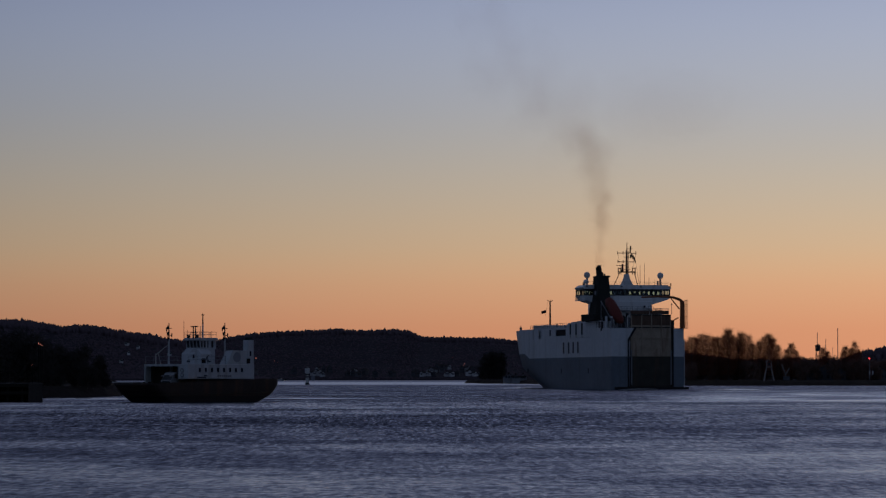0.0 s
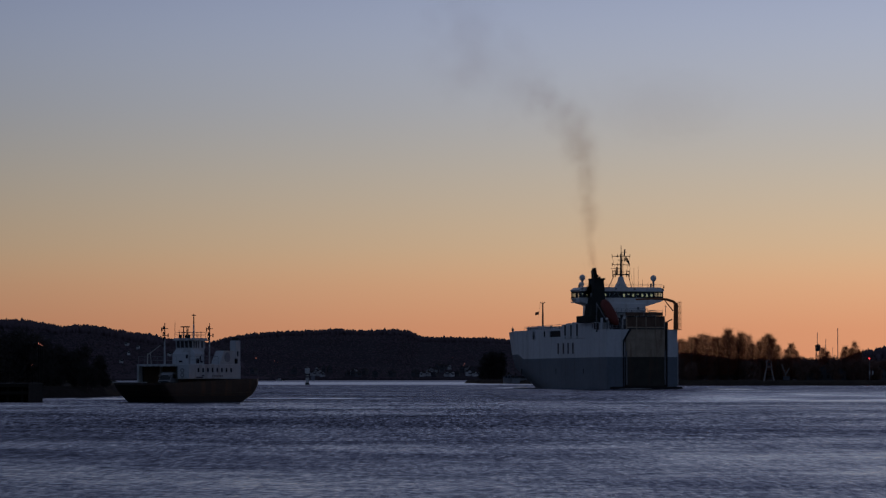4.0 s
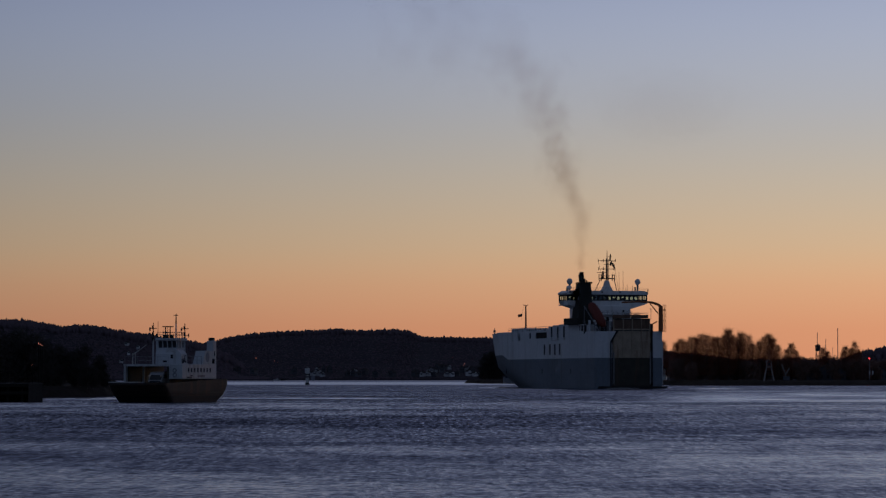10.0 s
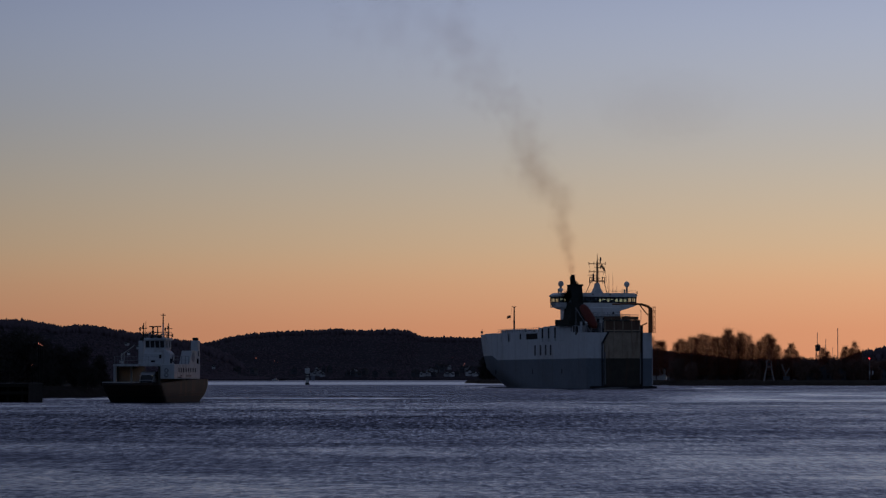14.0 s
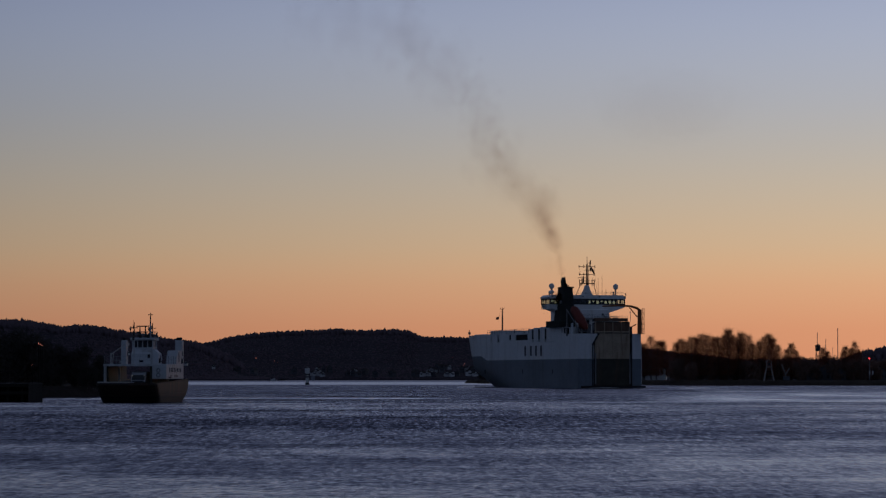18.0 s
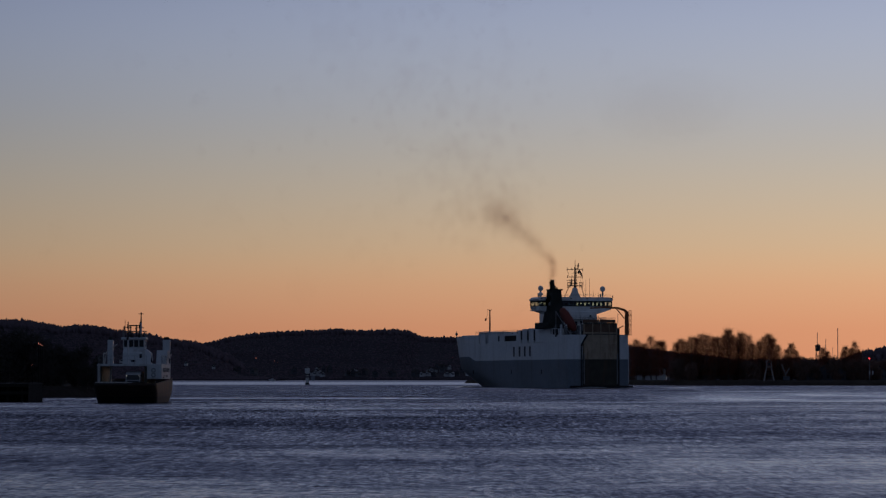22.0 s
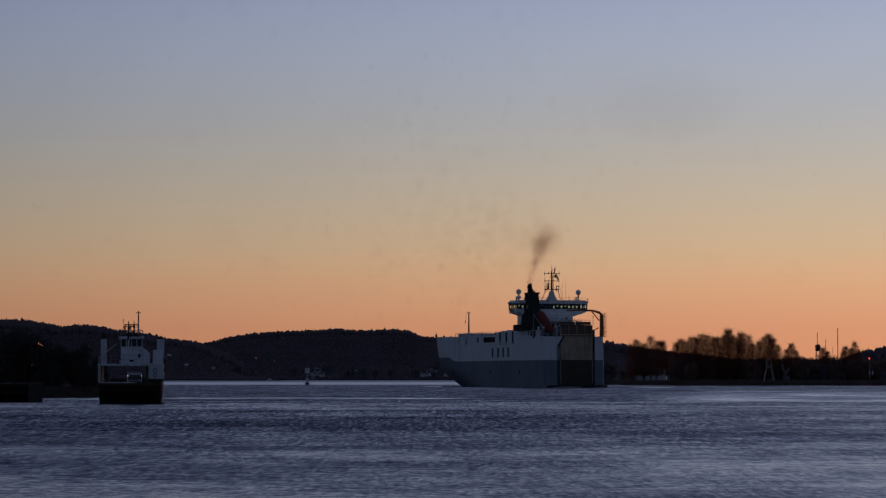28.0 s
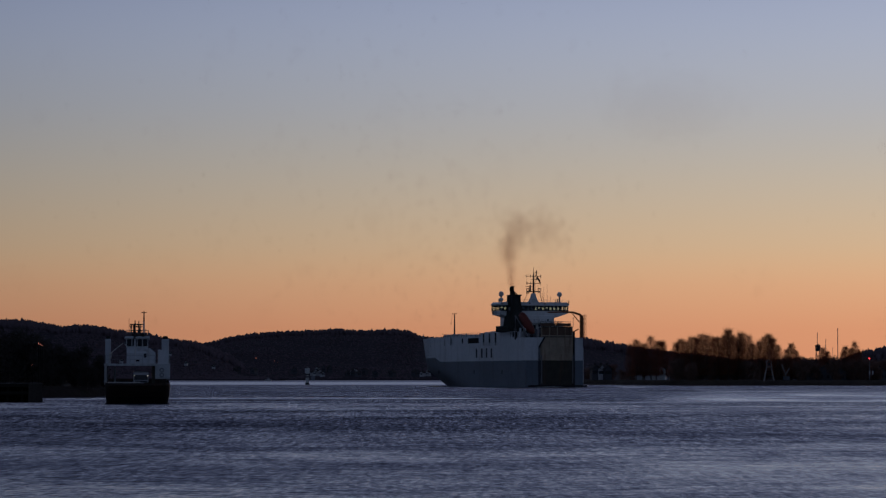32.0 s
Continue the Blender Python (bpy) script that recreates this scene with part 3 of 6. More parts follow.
def cargo_ship():
    ship = tagged(empty("cargo_ship"), "white and slate-grey vehicle carrier with black funnel and orange lifeboat", "ship")
    lower = hull_band(fresh(), [lambda u: -1.0, lambda u: 0.0, lambda u: 2.0, lambda u: 4.0, lambda u: 6.0, paint_line])
    part("lower_hull", lower, HULL_GREY, ship, "slate-grey painted lower hull", True)
    upper = hull_band(fresh(), [paint_line, lambda u: 10.5, lambda u: 13.4])
    part("upper_hull", upper, HULL_WHITE, ship, "weathered white upper hull", True)
    # bulwark plates along the weather deck, with openings between them
    us = [1 - (1 - i / 60) ** 1.35 for i in range(61)]
    gaps = [(0.341, 0.430, 14.2, 15.9), (0.541, 0.568, 13.8, 16.1), (0.610, 0.616, 13.6, 16.2), (0.742, 0.750, 13.6, 16.2)]

    def plate(bm, s, a, b, z0, z1):
        q = [(s * (half_breadth(u, z) + 0.02), u * stem_at(z), z) for u, z in ((a, z0), (b, z0), (b, z1), (a, z1))]
        vs = [bm.verts.new(p) for p in q + [(x * 0.985, y, z) for x, y, z in q]]
        for f in ((0, 1, 2, 3), (7, 6, 5, 4), (3, 2, 6, 7), (0, 3, 7, 4), (1, 5, 6, 2), (0, 4, 5, 1)):
            bm.faces.new([vs[k] for k in f])

    for s in (-1, 1):
        stops = [0.318] + [g for p in gaps for g in p[:2]] + [1.0]
        for a, b in zip(stops[::2], stops[1::2]):
            bm = fresh()
            cuts = [a] + [u for u in us if a + 0.002 < u < b - 0.002] + [b]
            for c, d in zip(cuts, cuts[1:]):
                plate(bm, s, c, d, 13.25, 16.4)
            part("bulwark", bm, HULL_WHITE, ship, "white bulwark plating")
        for a, b, z0, z1 in gaps:
            for lo, hi in ((13.25, z0), (z1, 16.4)):
                bm = fresh()
                plate(bm, s, a, b, lo, hi)
                part("opening_frame", bm, HULL_WHITE, ship)
    # weather deck and the lower inner walls behind the openings
    bm = fresh()
    outline = [(half_breadth(u, 13.4) - 0.35, 0.4 + u * (stem_at(13.4) - 1.0)) for u in us]
    prism(bm, [(x, y) for x, y in outline] + [(-x, y) for x, y in outline[::-1]], 13.1, 13.38, "z")
    part("weather_deck", bm, DECK_GREEN, ship, "green weather deck")
    # the walls are coloured black for the shade behind the openings
    for y0, y1 in ((44.5, 59), (72, 77), (81, 84), (98, 101.5)):
        for s in (-1, 1):
            x = s * (8.7 if y0 < 90 else 7.8)
            part("inner_wall", box(fresh(), x - 0.15, x + 0.15, y0, y1, 13.4, 16.2), RECESS_SHADE, ship, "inner deck wall coloured black for shade")
    # deck cargo covers and ventilation trunks on the weather deck
    for y0, y1, x0, z1 in ((97, 108, -7.2, 16.7), (70.5, 85, -8.9, 17.5), (60, 66, -7.0, 16.9), (80, 88, -4.0, 16.8)):
        part("deck_hatch", box(fresh(), x0, -x0, y0, y1, 13.4, z1, 0.15), HULL_WHITE, ship, "white deck house")
    # raised side casing with narrow gaps
    for y0, y1, z1 in ((41.2, 44.0, 17.5), (35.3, 40.2, 17.75), (29.3, 34.1, 17.9), (20.5, 28.1, 17.9)):
        for s in (-1, 1):
            part("side_casing", box(fresh(), min(s * 6.4, s * BEAM), max(s * 6.4, s * BEAM), y0, y1, 13.4, z1, 0.1), HULL_WHITE, ship, "white casing block")
    # slots are solid black panels on the plating, coloured as shaded gaps
    for y, z0, z1 in ((40.7, 14.4, 17.3), (34.7, 14.2, 17.3), (28.7, 14.2, 17.4), (9.4, 14.9, 17.3), (62.5, 14.3, 16.0)):
        part("side_slot", box(fresh(), -BEAM - 0.03, -BEAM + 0.4, y - 0.75, y + 0.75, z0, z1), RECESS_SHADE, ship, "narrow black panel standing for a shaded slot")
    # black core: the shade between the casings is put into its colour
    part("casing_core", box(fresh(), -6.3, 6.3, 20.5, 42.5, 13.4, 17.2), RECESS_SHADE, ship, "deck between the casings, coloured black for shade")
    for s in (-1, 1):
        bm = fresh()
        box(bm, min(s * 9.0, s * (BEAM + 0.02)), max(s * 9.0, s * (BEAM + 0.02)), 0.01, 20.5, 13.2, 15.5)
        if s < 0:
            box(bm, -BEAM, -9.2, 9.5, 20.4, 15.5, 17.6)
            box(bm, -BEAM, -9.2, 5.0, 5.9, 15.5, 18.6)
            box(bm, -BEAM, -9.2, 7.0, 7.5, 15.5, 17.4)
        part("quarter_plating", bm, HULL_WHITE, ship, "white side plating by the stern")
    part("after_deck", box(fresh(), -9.0, 9.0, 1.2, 20.5, 15.1, 15.4), DECK_GREEN, ship)
    # side openings are solid black panels in place of shade
    part("side_door", box(fresh(), -BEAM - 0.03, -BEAM + 0.2, 10.6, 12.2, 15.7, 17.4), RECESS_SHADE, ship, "black panel standing for a shaded side opening")
    part("side_door", box(fresh(), -BEAM - 0.03, -BEAM + 0.2, 13.4, 14.0, 15.9, 17.2), RECESS_SHADE, ship, "black panel standing for a shaded side opening")
    for y in (22.0, 50.0, 88.0):
        part("side_scupper", box(fresh(), -BEAM - 0.02, -BEAM + 0.1, y, y + 0.7, 4.0, 5.3), RECESS_SHADE, ship, "dark hull recess")

    # transom: wings either side of a tall ramp in a recess
    part("port_transom", prism(fresh(), [(-BEAM - 0.015, -1.0), (-5.3, -1.0), (-5.3, 8.25), (-BEAM - 0.015, 8.25)], -0.03, 1.0), HULL_GREY, ship, "slate-grey transom wing")
    part("port_transom", prism(fresh(), [(-BEAM - 0.03, 8.25), (-5.3, 8.25), (-5.3, 12.5), (-3.3, 15.5), (-BEAM - 0.03, 15.5)], -0.03, 1.0), HULL_WHITE, ship, "white transom wing with a slanted corner")
    part("starboard_transom", box(fresh(), 6.95, BEAM + 0.015, -0.03, 1.0, -1.0, 8.25), HULL_GREY, ship, "slate-grey transom column")
    part("starboard_transom", box(fresh(), 6.95, BEAM + 0.03, -0.03, 1.0, 8.25, 15.5), HULL_WHITE, ship, "white transom column")
    part("stern_recess", box(fresh(), -5.3, 6.95, 1.0, 1.3, -1.0, 8.25), RAMP_DARK, ship, "dark recess round the stern ramp")
    part("stern_recess", box(fresh(), -5.3, 6.95, 1.0, 1.3, 8.254, 15.4), RAMP_TAN, ship, "rust-stained recess round the stern ramp")
    # black strips fill the gap round the ramp and stand for its shade
    part("transom_edge", prism(fresh(), [(-5.3, 0.6), (-4.92, 0.6), (-4.92, 12.35), (-3.05, 15.3), (-3.05, 15.6), (-3.5, 15.6), (-5.3, 12.6)], -0.06, 1.0), RECESS_SHADE, ship, "black strip for the shaded gap along the slanted transom corner")
    part("transom_edge", box(fresh(), 6.6, 6.95, -0.05, 1.0, 0.6, 15.5), RECESS_SHADE, ship, "black strip for the shaded gap beside the ramp")
    part("transom_ledge", box(fresh(), -9.63, -5.0, -0.12, 0.1, 8.05, 8.25), HULL_GREY, ship)
    for z0, z1, paint in ((0.6, 8.25, HULL_GREY), (8.26, 12.2, HULL_WHITE)):
        part("ramp_frame", box(fresh(), -5.02, -4.5, 0.35, 1.0, z0, z1, 0.04), paint, ship, "raised frame beside the stern ramp")
    ramp = part("stern_ramp", box(fresh(), -4.3, 6.3, 0.25, 0.75, 8.25, 16.2, 0.05), RAMP_TAN, ship, "tall upright stern ramp with rust stains")
    part("upper_panel", box(fresh(), -4.3, 6.3, 0.25, 0.75, 16.204, 19.0, 0.05), RAMP_BROWN, ramp, "dark rusty upper ramp flap")
    part("lower_panel", box(fresh(), -4.3, 6.3, 0.25, 0.75, 0.6, 8.22), RAMP_DARK, ramp, "dark lower ramp panel")
    for x in (-4.3, -1.6, 1.0, 3.6, 6.05):
        part("stiffener", box(fresh(), x, x + 0.25, 0.08, 0.25, 8.4, 18.8), RAMP_TAN, ramp)
    for z in (10.3, 12.9, 15.55, 18.7):
        part("cross_beam", box(fresh(), -4.3, 6.3, 0.1, 0.25, z, z + 0.28), RAMP_DARK if z > 15 else RAMP_TAN, ramp)
    for x in (-4.35, 6.15):
        part("guide_rail", box(fresh(), x, x + 0.3, 0.02, 0.25, 1.0, 9.9), STEEL, ramp, "grey guide rail")
    for x0 in (-4.3, 0.9):
        part("ramp_flap", box(fresh(), x0, x0 + 4.9, 0.2, 0.9, 19.05, 20.0, 0.06), RAMP_BROWN, ramp, "brown folded ramp flap")
    for x in (6.75,):
        bm = fresh()
        tube(bm, (x, 0.5, 0.5), (x, 0.5, 12.6), 0.28, 0.28, 8)
        part("ramp_hinge_post", bm, RECESS_SHADE, ship)
    part("stern_platform", box(fresh(), -8.8, 10.6, -1.6, 0.0, -0.4, 0.5, 0.15), FERRY_BOOT, ship, "low dark platform at the waterline")
    bm = fresh()
    tube(bm, (9.75, -0.1, 1.0), (9.75, -0.1, 12.5), 0.09, 0.09, 6)
    part("fender_pipe", bm, HULL_WHITE, ship)

    # accommodation under the bridge
    part("deckhouse", box(fresh(), -7.6, 6.2, 17.0, 30.0, 15.4, 22.9, 0.1), HOUSE_WHITE, ship, "white deckhouse")
    part("deckhouse_wing", box(fresh(), 4.6, 8.3, 14.0, 24.0, 15.4, 19.8, 0.1), HOUSE_WHITE, ship, "white lower deckhouse")
    for z in (18.0,):
        for x in (-3.4, -1.2, 1.2, 3.4, 5.2):
            part("porthole", box(fresh(), x, x + 0.6, 16.95, 17.1, z, z + 0.8), GLASS_DARK, ship)
    # doorways are dark panels on the wall, coloured for the shade within
    part("house_door", box(fresh(), -2.6, -1.6, 16.94, 17.1, 15.6, 17.6), GLASS_DARK, ship, "dark panel for a shaded open doorway")
    part("house_door", box(fresh(), 0.9, 1.5, 16.94, 17.1, 18.3, 20.0), GLASS_DARK, ship)
    part("winch_house", box(fresh(), -3.3, -0.6, 8.0, 11.0, 15.4, 18.4, 0.1), STEEL, ship, "grey winch housing")
    # closed black block drawn where a shaded opening lies
    part("shelter", box(fresh(), -5.0, -3.3, 9.5, 12.0, 15.4, 18.9, 0.1), RECESS_SHADE, ship, "solid black block for a shaded opening by the lifeboat")
    part("deckhouse_fold", box(fresh(), -6.0, -4.4, 16.0, 17.2, 15.4, 22.6, 0.1), HOUSE_WHITE, ship, "white stair trunk on the deckhouse")
    part("mooring_drum", tube(fresh(), (-1.9, 3.4, 16.1), (0.4, 3.4, 16.1), 0.7, 0.7, 12), MAST_DARK, ship, "dark mooring winch drum")
    part("mooring_drum", tube(fresh(), (2.2, 3.4, 16.1), (4.2, 3.4, 16.1), 0.7, 0.7, 12), MAST_DARK, ship, "dark mooring winch drum")
    # dark panels on the wall stand for shaded openings
    for x, z, w, h in ((-0.9, 18.1, 0.8, 1.6), (2.3, 17.9, 0.7, 1.6), (3.9, 21.1, 0.5, 0.6)):
        part("dark_opening", box(fresh(), x, x + w, 16.9, 17.06, z, z + h), GLASS_DARK, ship, "dark panel for a shaded opening in the deckhouse wall")
    # bridge with windows all round
    bridge = part("bridge", prism(fresh(), [(-12.1, 24.1), (-11.6, 23.1), (-7.6, 21.9), (6.2, 21.9), (10.4, 23.2), (11.3, 23.6), (11.3, 24.3), (-12.1, 24.3)], 17.6, 25.4), HOUSE_WHITE, ship, "white wide bridge with wings")
    part("bridge_roof", prism(fresh(), [(-12.1, 26.0), (11.3, 26.0), (11.6, 26.4), (10.6, 27.1), (-11.4, 27.1), (-12.4, 26.4)], 17.2, 25.8), HOUSE_WHITE, bridge, "overhanging bridge roof")
    for y in (17.7, 25.2):
        for i in range(19):
            x = -12.0 + i * 23.2 / 18
            part("mullion", box(fresh(), x - 0.2, x + 0.2, y - 0.1, y + 0.1, 24.3, 26.0), GLASS_DARK, bridge, "dark window post")
        for i in range(18):
            x = -12.0 + i * 23.2 / 18
            part("pane", box(fresh(), x + 0.13, x + 23.2 / 18 - 0.13, y - 0.015, y + 0.015, 24.3, 26.0), CLEAR, bridge)
    for x in (-11.95, 11.15):
        for y in (19.6, 21.5, 23.4):
            part("mullion", box(fresh(), x - 0.1, x + 0.1, y - 0.13, y + 0.13, 24.3, 26.0), GLASS_DARK, bridge)
    for y in (17.66, 25.24):
        for z0, z1 in ((24.3, 24.62), (25.62, 26.0)):
            part("window_band", box(fresh(), -12.05, 11.25, y - 0.12, y + 0.12, z0, z1), GLASS_DARK, bridge, "dark band along the bridge windows")
    # opaque blocks added inside to cut off sky seen through the windows
    for x0, x1 in ((-8.2, -5.4), (-3.2, -1.9), (-1.2, -0.7), (0.3, 0.7)):
        part("bridge_sky_block", box(fresh(), x0, x1, 19.5, 22.5, 24.3, 26.0), GLASS_DARK, bridge, "dark block added inside the bridge to hide the sky behind")
    # lower blocks, added for the same purpose
    for x0, x1 in ((2.6, 3.3), (5.0, 5.5), (-10.4, -9.9)):
        part("low_sky_block", box(fresh(), x0, x1, 20, 22, 24.3, 25.2), GLASS_DARK, bridge)
    for x in (-12.3, 11.5):
        part("wing_lamp", tube(fresh(), (x, 17.4, 26.9), (x, 17.4, 27.7), 0.16, 0.12, 6), MAST_DARK, bridge)
    part("searchlight", ball(fresh(), (-11.2, 18.6, 27.9), 0.75, 0.8, 10, 7), HOUSE_WHITE, bridge, "pale dome over the bridge wing")
    railing(ship, [(-13.1, 18.0, 23.1), (-13.1, 22.0, 23.1)], 1.1, 0.06, 1.0)
    part("wing_platform", box(fresh(), -13.2, -11.7, 17.9, 22.1, 22.9, 23.1), HOUSE_WHITE, ship)
    railing(ship, [(6.4, 14.2, 19.8), (8.2, 14.2, 19.8), (8.2, 23.5, 19.8)], 1.1, 0.05, 1.2)
    railing(ship, [(-11.3, 17.4, 27.1), (11.0, 17.4, 27.1)], 0.8, 0.03, 2.0)

    # masts
    mast = part("mast", lofted(fresh(), [[(-1.35, 17.8, 27.1), (1.35, 17.8, 27.1), (1.35, 21, 27.1), (-1.35, 21, 27.1)], [(-0.7, 18.2, 28.6), (0.7, 18.2, 28.6), (0.7, 20.4, 28.6), (-0.7, 20.4, 28.6)], [(-0.42, 18.5, 30.0), (0.42, 18.5, 30.0), (0.42, 20.0, 30.0), (-0.42, 20.0, 30.0)]]), RADOME, ship, "signal mast with yards on a tapered pedestal")
    bm = fresh()
    tube(bm, (0, 19.1, 29.8), (0, 19.1, 36.2), 0.34, 0.24, 8), tube(bm, (0.05, 19.1, 36.2), (0.05, 19.1, 38.4), 0.12, 0.06, 6)
    part("mast_pole", bm, MAST_DARK, mast)
    for z, w in ((35.5, 2.5), (33.2, 2.4)):
        bm = fresh()
        tube(bm, (-w, 19.1, z), (w, 19.1, z), 0.1, 0.1, 6)
        for x in (-w, w, -w * 0.4):
            tube(bm, (x, 19.1, z - 0.35), (x, 19.1, z + 0.5), 0.1, 0.1, 5)
        part("yard", bm, MAST_DARK, mast)
    bm = fresh()
    tube(bm, (-2.3, 19.1, 30.55), (2.3, 19.1, 30.55), 0.18, 0.18, 6)
    for x in (-2.3, -1.6, 1.6, 2.3):
        tube(bm, (x, 19.1, 29.9), (x, 19.1, 31.7), 0.12, 0.12, 6)
    tube(bm, (-2.4, 19.1, 31.5), (-1.4, 19.1, 31.5), 0.1, 0.1, 5), tube(bm, (1.4, 19.1, 31.5), (2.4, 19.1, 31.5), 0.1, 0.1, 5)
    part("radar_platform", bm, MAST_DARK, mast)
    bm = fresh()
    tube(bm, (-1.2, 18.9, 30.5), (-1.2, 18.9, 32.6), 0.3, 0.25, 6), tube(bm, (-2.9, 18.9, 32.2), (-0.2, 18.9, 32.2), 0.08, 0.08, 5)
    part("radar", bm, MAST_DARK, mast, "radar scanner")
    bm = fresh()
    for x, z in ((0.9, 36.0), (1.35, 35.0), (1.0, 36.9)):
        tube(bm, (x, 19.1, z - 0.5), (x + 0.1, 19.1, z + 0.5), 0.22, 0.16, 6)
    tube(bm, (0.1, 19.1, 36.6), (1.5, 19.1, 36.6), 0.07, 0.07, 5)
    part("signal_lamp", bm, MAST_DARK, mast)
    for z in (31.2, 34.4):
        part("mast_platform", box(fresh(), -0.75, 0.75, 18.5, 19.7, z, z + 0.12), MAST_DARK, mast)
    part("mast_ladder", tube(fresh(), (0.42, 18.8, 30.0), (0.42, 18.8, 36.0), 0.07, 0.07, 4), MAST_DARK, mast)
    for x0, z0, x1, z1 in ((2.5, 35.5, 1.4, 30.6), (-2.5, 35.5, -1.4, 30.6), (2.4, 33.2, 3.4, 27.2)):
        part("halyard", tube(fresh(), (x0, 19.1, z0), (x1, 19.1, z1), 0.03, 0.03, 4), MAST_DARK, mast)
    for x, z in ((1.75, 34.5), (2.1, 34.0), (1.1, 34.7)):
        part("signal_shape", box(fresh(), x - 0.2, x + 0.2, 19.0, 19.2, z - 0.55, z + 0.45, 0.05), FUNNEL_BLACK, mast, "small dark hoist on the halyard")
    for x0, x1 in ((-3.6, -2.0), (2.8, 2.0)):
        part("mast_stay", tube(fresh(), (x0, 18.6, 27.1), (x1, 18.8, 30.3), 0.1, 0.1, 5), MAST_DARK, mast)
    for x, y in ((-10.0, 22.0), (10.0, 22.0)):
        dome = part("radome", ball(fresh(), (x, y, 29.75), 0.82, 1.05), RADOME, ship, "white satellite radome on a post", True)
        bm = fresh()
        tube(bm, (x, y, 27.1), (x, y, 29.2), 0.25, 0.3, 8), tube(bm, (x - 0.7, y, 27.1), (x - 0.7, y, 28.3), 0.25, 0.25, 6)
        part("pedestal", bm, STEEL, dome)
    for x, z in ((4.2, 32.4), (5.4, 32.9), (6.6, 29.2), (8.2, 28.6), (-5.5, 29.4)):
        bm = fresh()
        tube(bm, (x, 21, 27.1), (x, 21, z), 0.06, 0.035, 5)
        part("whip_aerial", bm, MAST_DARK, ship)

    # funnel on the port side
    def ring(x0, x1, y0, y1, z):
        return [(x0, y0, z), (x1, y0, z), (x1, y1, z), (x0, y1, z)]
    funnel = part("funnel", lofted(fresh(), [ring(-10.5, -6.0, 12.4, 19.6, 17.6), ring(-10.0, -6.1, 12.8, 19.2, 21.5), ring(-9.5, -6.3, 13.1, 18.9, 25.5), ring(-9.15, -6.5, 13.4, 18.6, 29.2)]), FUNNEL_BLACK, ship, "soot-black square funnel")
    part("funnel_rim", lofted(fresh(), [ring(-9.25, -6.15, 13.2, 18.8, 28.9), ring(-9.25, -6.15, 13.2, 18.8, 29.35)]), FUNNEL_BLACK, funnel)
    part("funnel_base", box(fresh(), -11.0, -6.0, 12.2, 24.5, 17.6, 19.4, 0.1), FUNNEL_BLACK, funnel, "dark engine casing")
    bm = fresh()
    lofted(bm, [[(-8.9 + dx + (0.80 if z < 31.8 else 0.55) * math.cos(a), 16.0 + 0.75 * math.sin(a), z) for a in [2 * math.pi * i / 10 for i in range(10)]] for dx, z in ((0.55, 29.0), (0.5, 30.4), (0.4, 31.3), (0.5, 31.9), (0.62, 32.15))])
    part("exhaust_pipe", bm, FUNNEL_BLACK, funnel, "black exhaust pipe")
    part("funnel_emblem", lofted(fresh(), [[(-9.62 - 0.05 * k, 14.2 + 0.4 * k, 23.2 + 2.2 * k), (-9.62 - 0.05 * k, 15.6 + 0.4 * k, 23.2 + 2.2 * k), (-9.5 - 0.05 * k, 15.6 + 0.4 * k, 23.2 + 2.2 * k), (-9.5 - 0.05 * k, 14.2 + 0.4 * k, 23.2 + 2.2 * k)] for k in (0, 0.5, 1)]), GREY_PAINT, funnel, "dim slanted emblem on the funnel side")
    for x, z in ((-7.45, 30.35), (-6.9, 29.9)):
        bm = fresh()
        tube(bm, (x, 16, 29.2), (x, 16, z), 0.25, 0.25, 8)
        part("vent_pipe", bm, FUNNEL_BLACK, funnel)

    # free-fall lifeboat on its slanted cradle
    lb = [Vector((-8.1, 8.6, 23.2)), Vector((-6.1, 2.6, 16.7))]
    q = (lb[1] - lb[0]).to_track_quat("Z", "Y")
    rings = []
    for k, r in ((0.0, 0.5), (0.05, 1.05), (0.2, 1.4), (0.6, 1.5), (0.85, 1.2), (0.97, 0.65), (1.0, 0.2)):
        c = lb[0].lerp(lb[1], k)
        rings.append([tuple(c + q @ Vector((r * math.cos(2 * math.pi * i / 12), 0.95 * r * math.sin(2 * math.pi * i / 12), 0))) for i in range(12)])
    boat = part("lifeboat", lofted(fresh(), rings), ORANGE, ship, "orange free-fall lifeboat on a slanted cradle", True)
    bm = fresh()
    for dx in (-1.5, 1.5):
        tube(bm, lb[0] + Vector((dx - 0.1, 0.9, -0.6)), lb[1] + Vector((dx - 0.1, -0.6, -1.2)), 0.14, 0.14, 5)
        tube(bm, lb[1] + Vector((dx, -0.3, -1.2)), (lb[1].x + dx, lb[1].y, 15.4), 0.14, 0.14, 5)
        tube(bm, lb[0] + Vector((dx, 0.9, -0.6)), (lb[0].x + dx, lb[0].y + 1, 15.4), 0.14, 0.14, 5)
    part("cradle", bm, STEEL, boat, "grey launching cradle")
    bm = fresh()
    tube(bm, (-4.6, 2.2, 15.4), (-4.6, 2.2, 18.6), 0.12, 0.12, 5), tube(bm, (-2.4, 2.2, 15.4), (-2.4, 2.2, 19.4), 0.12, 0.12, 5), tube(bm, (-4.6, 2.2, 18.6), (-2.4, 2.2, 19.4), 0.1, 0.1, 5)
    part("davit_frame", bm, HOUSE_WHITE, ship)

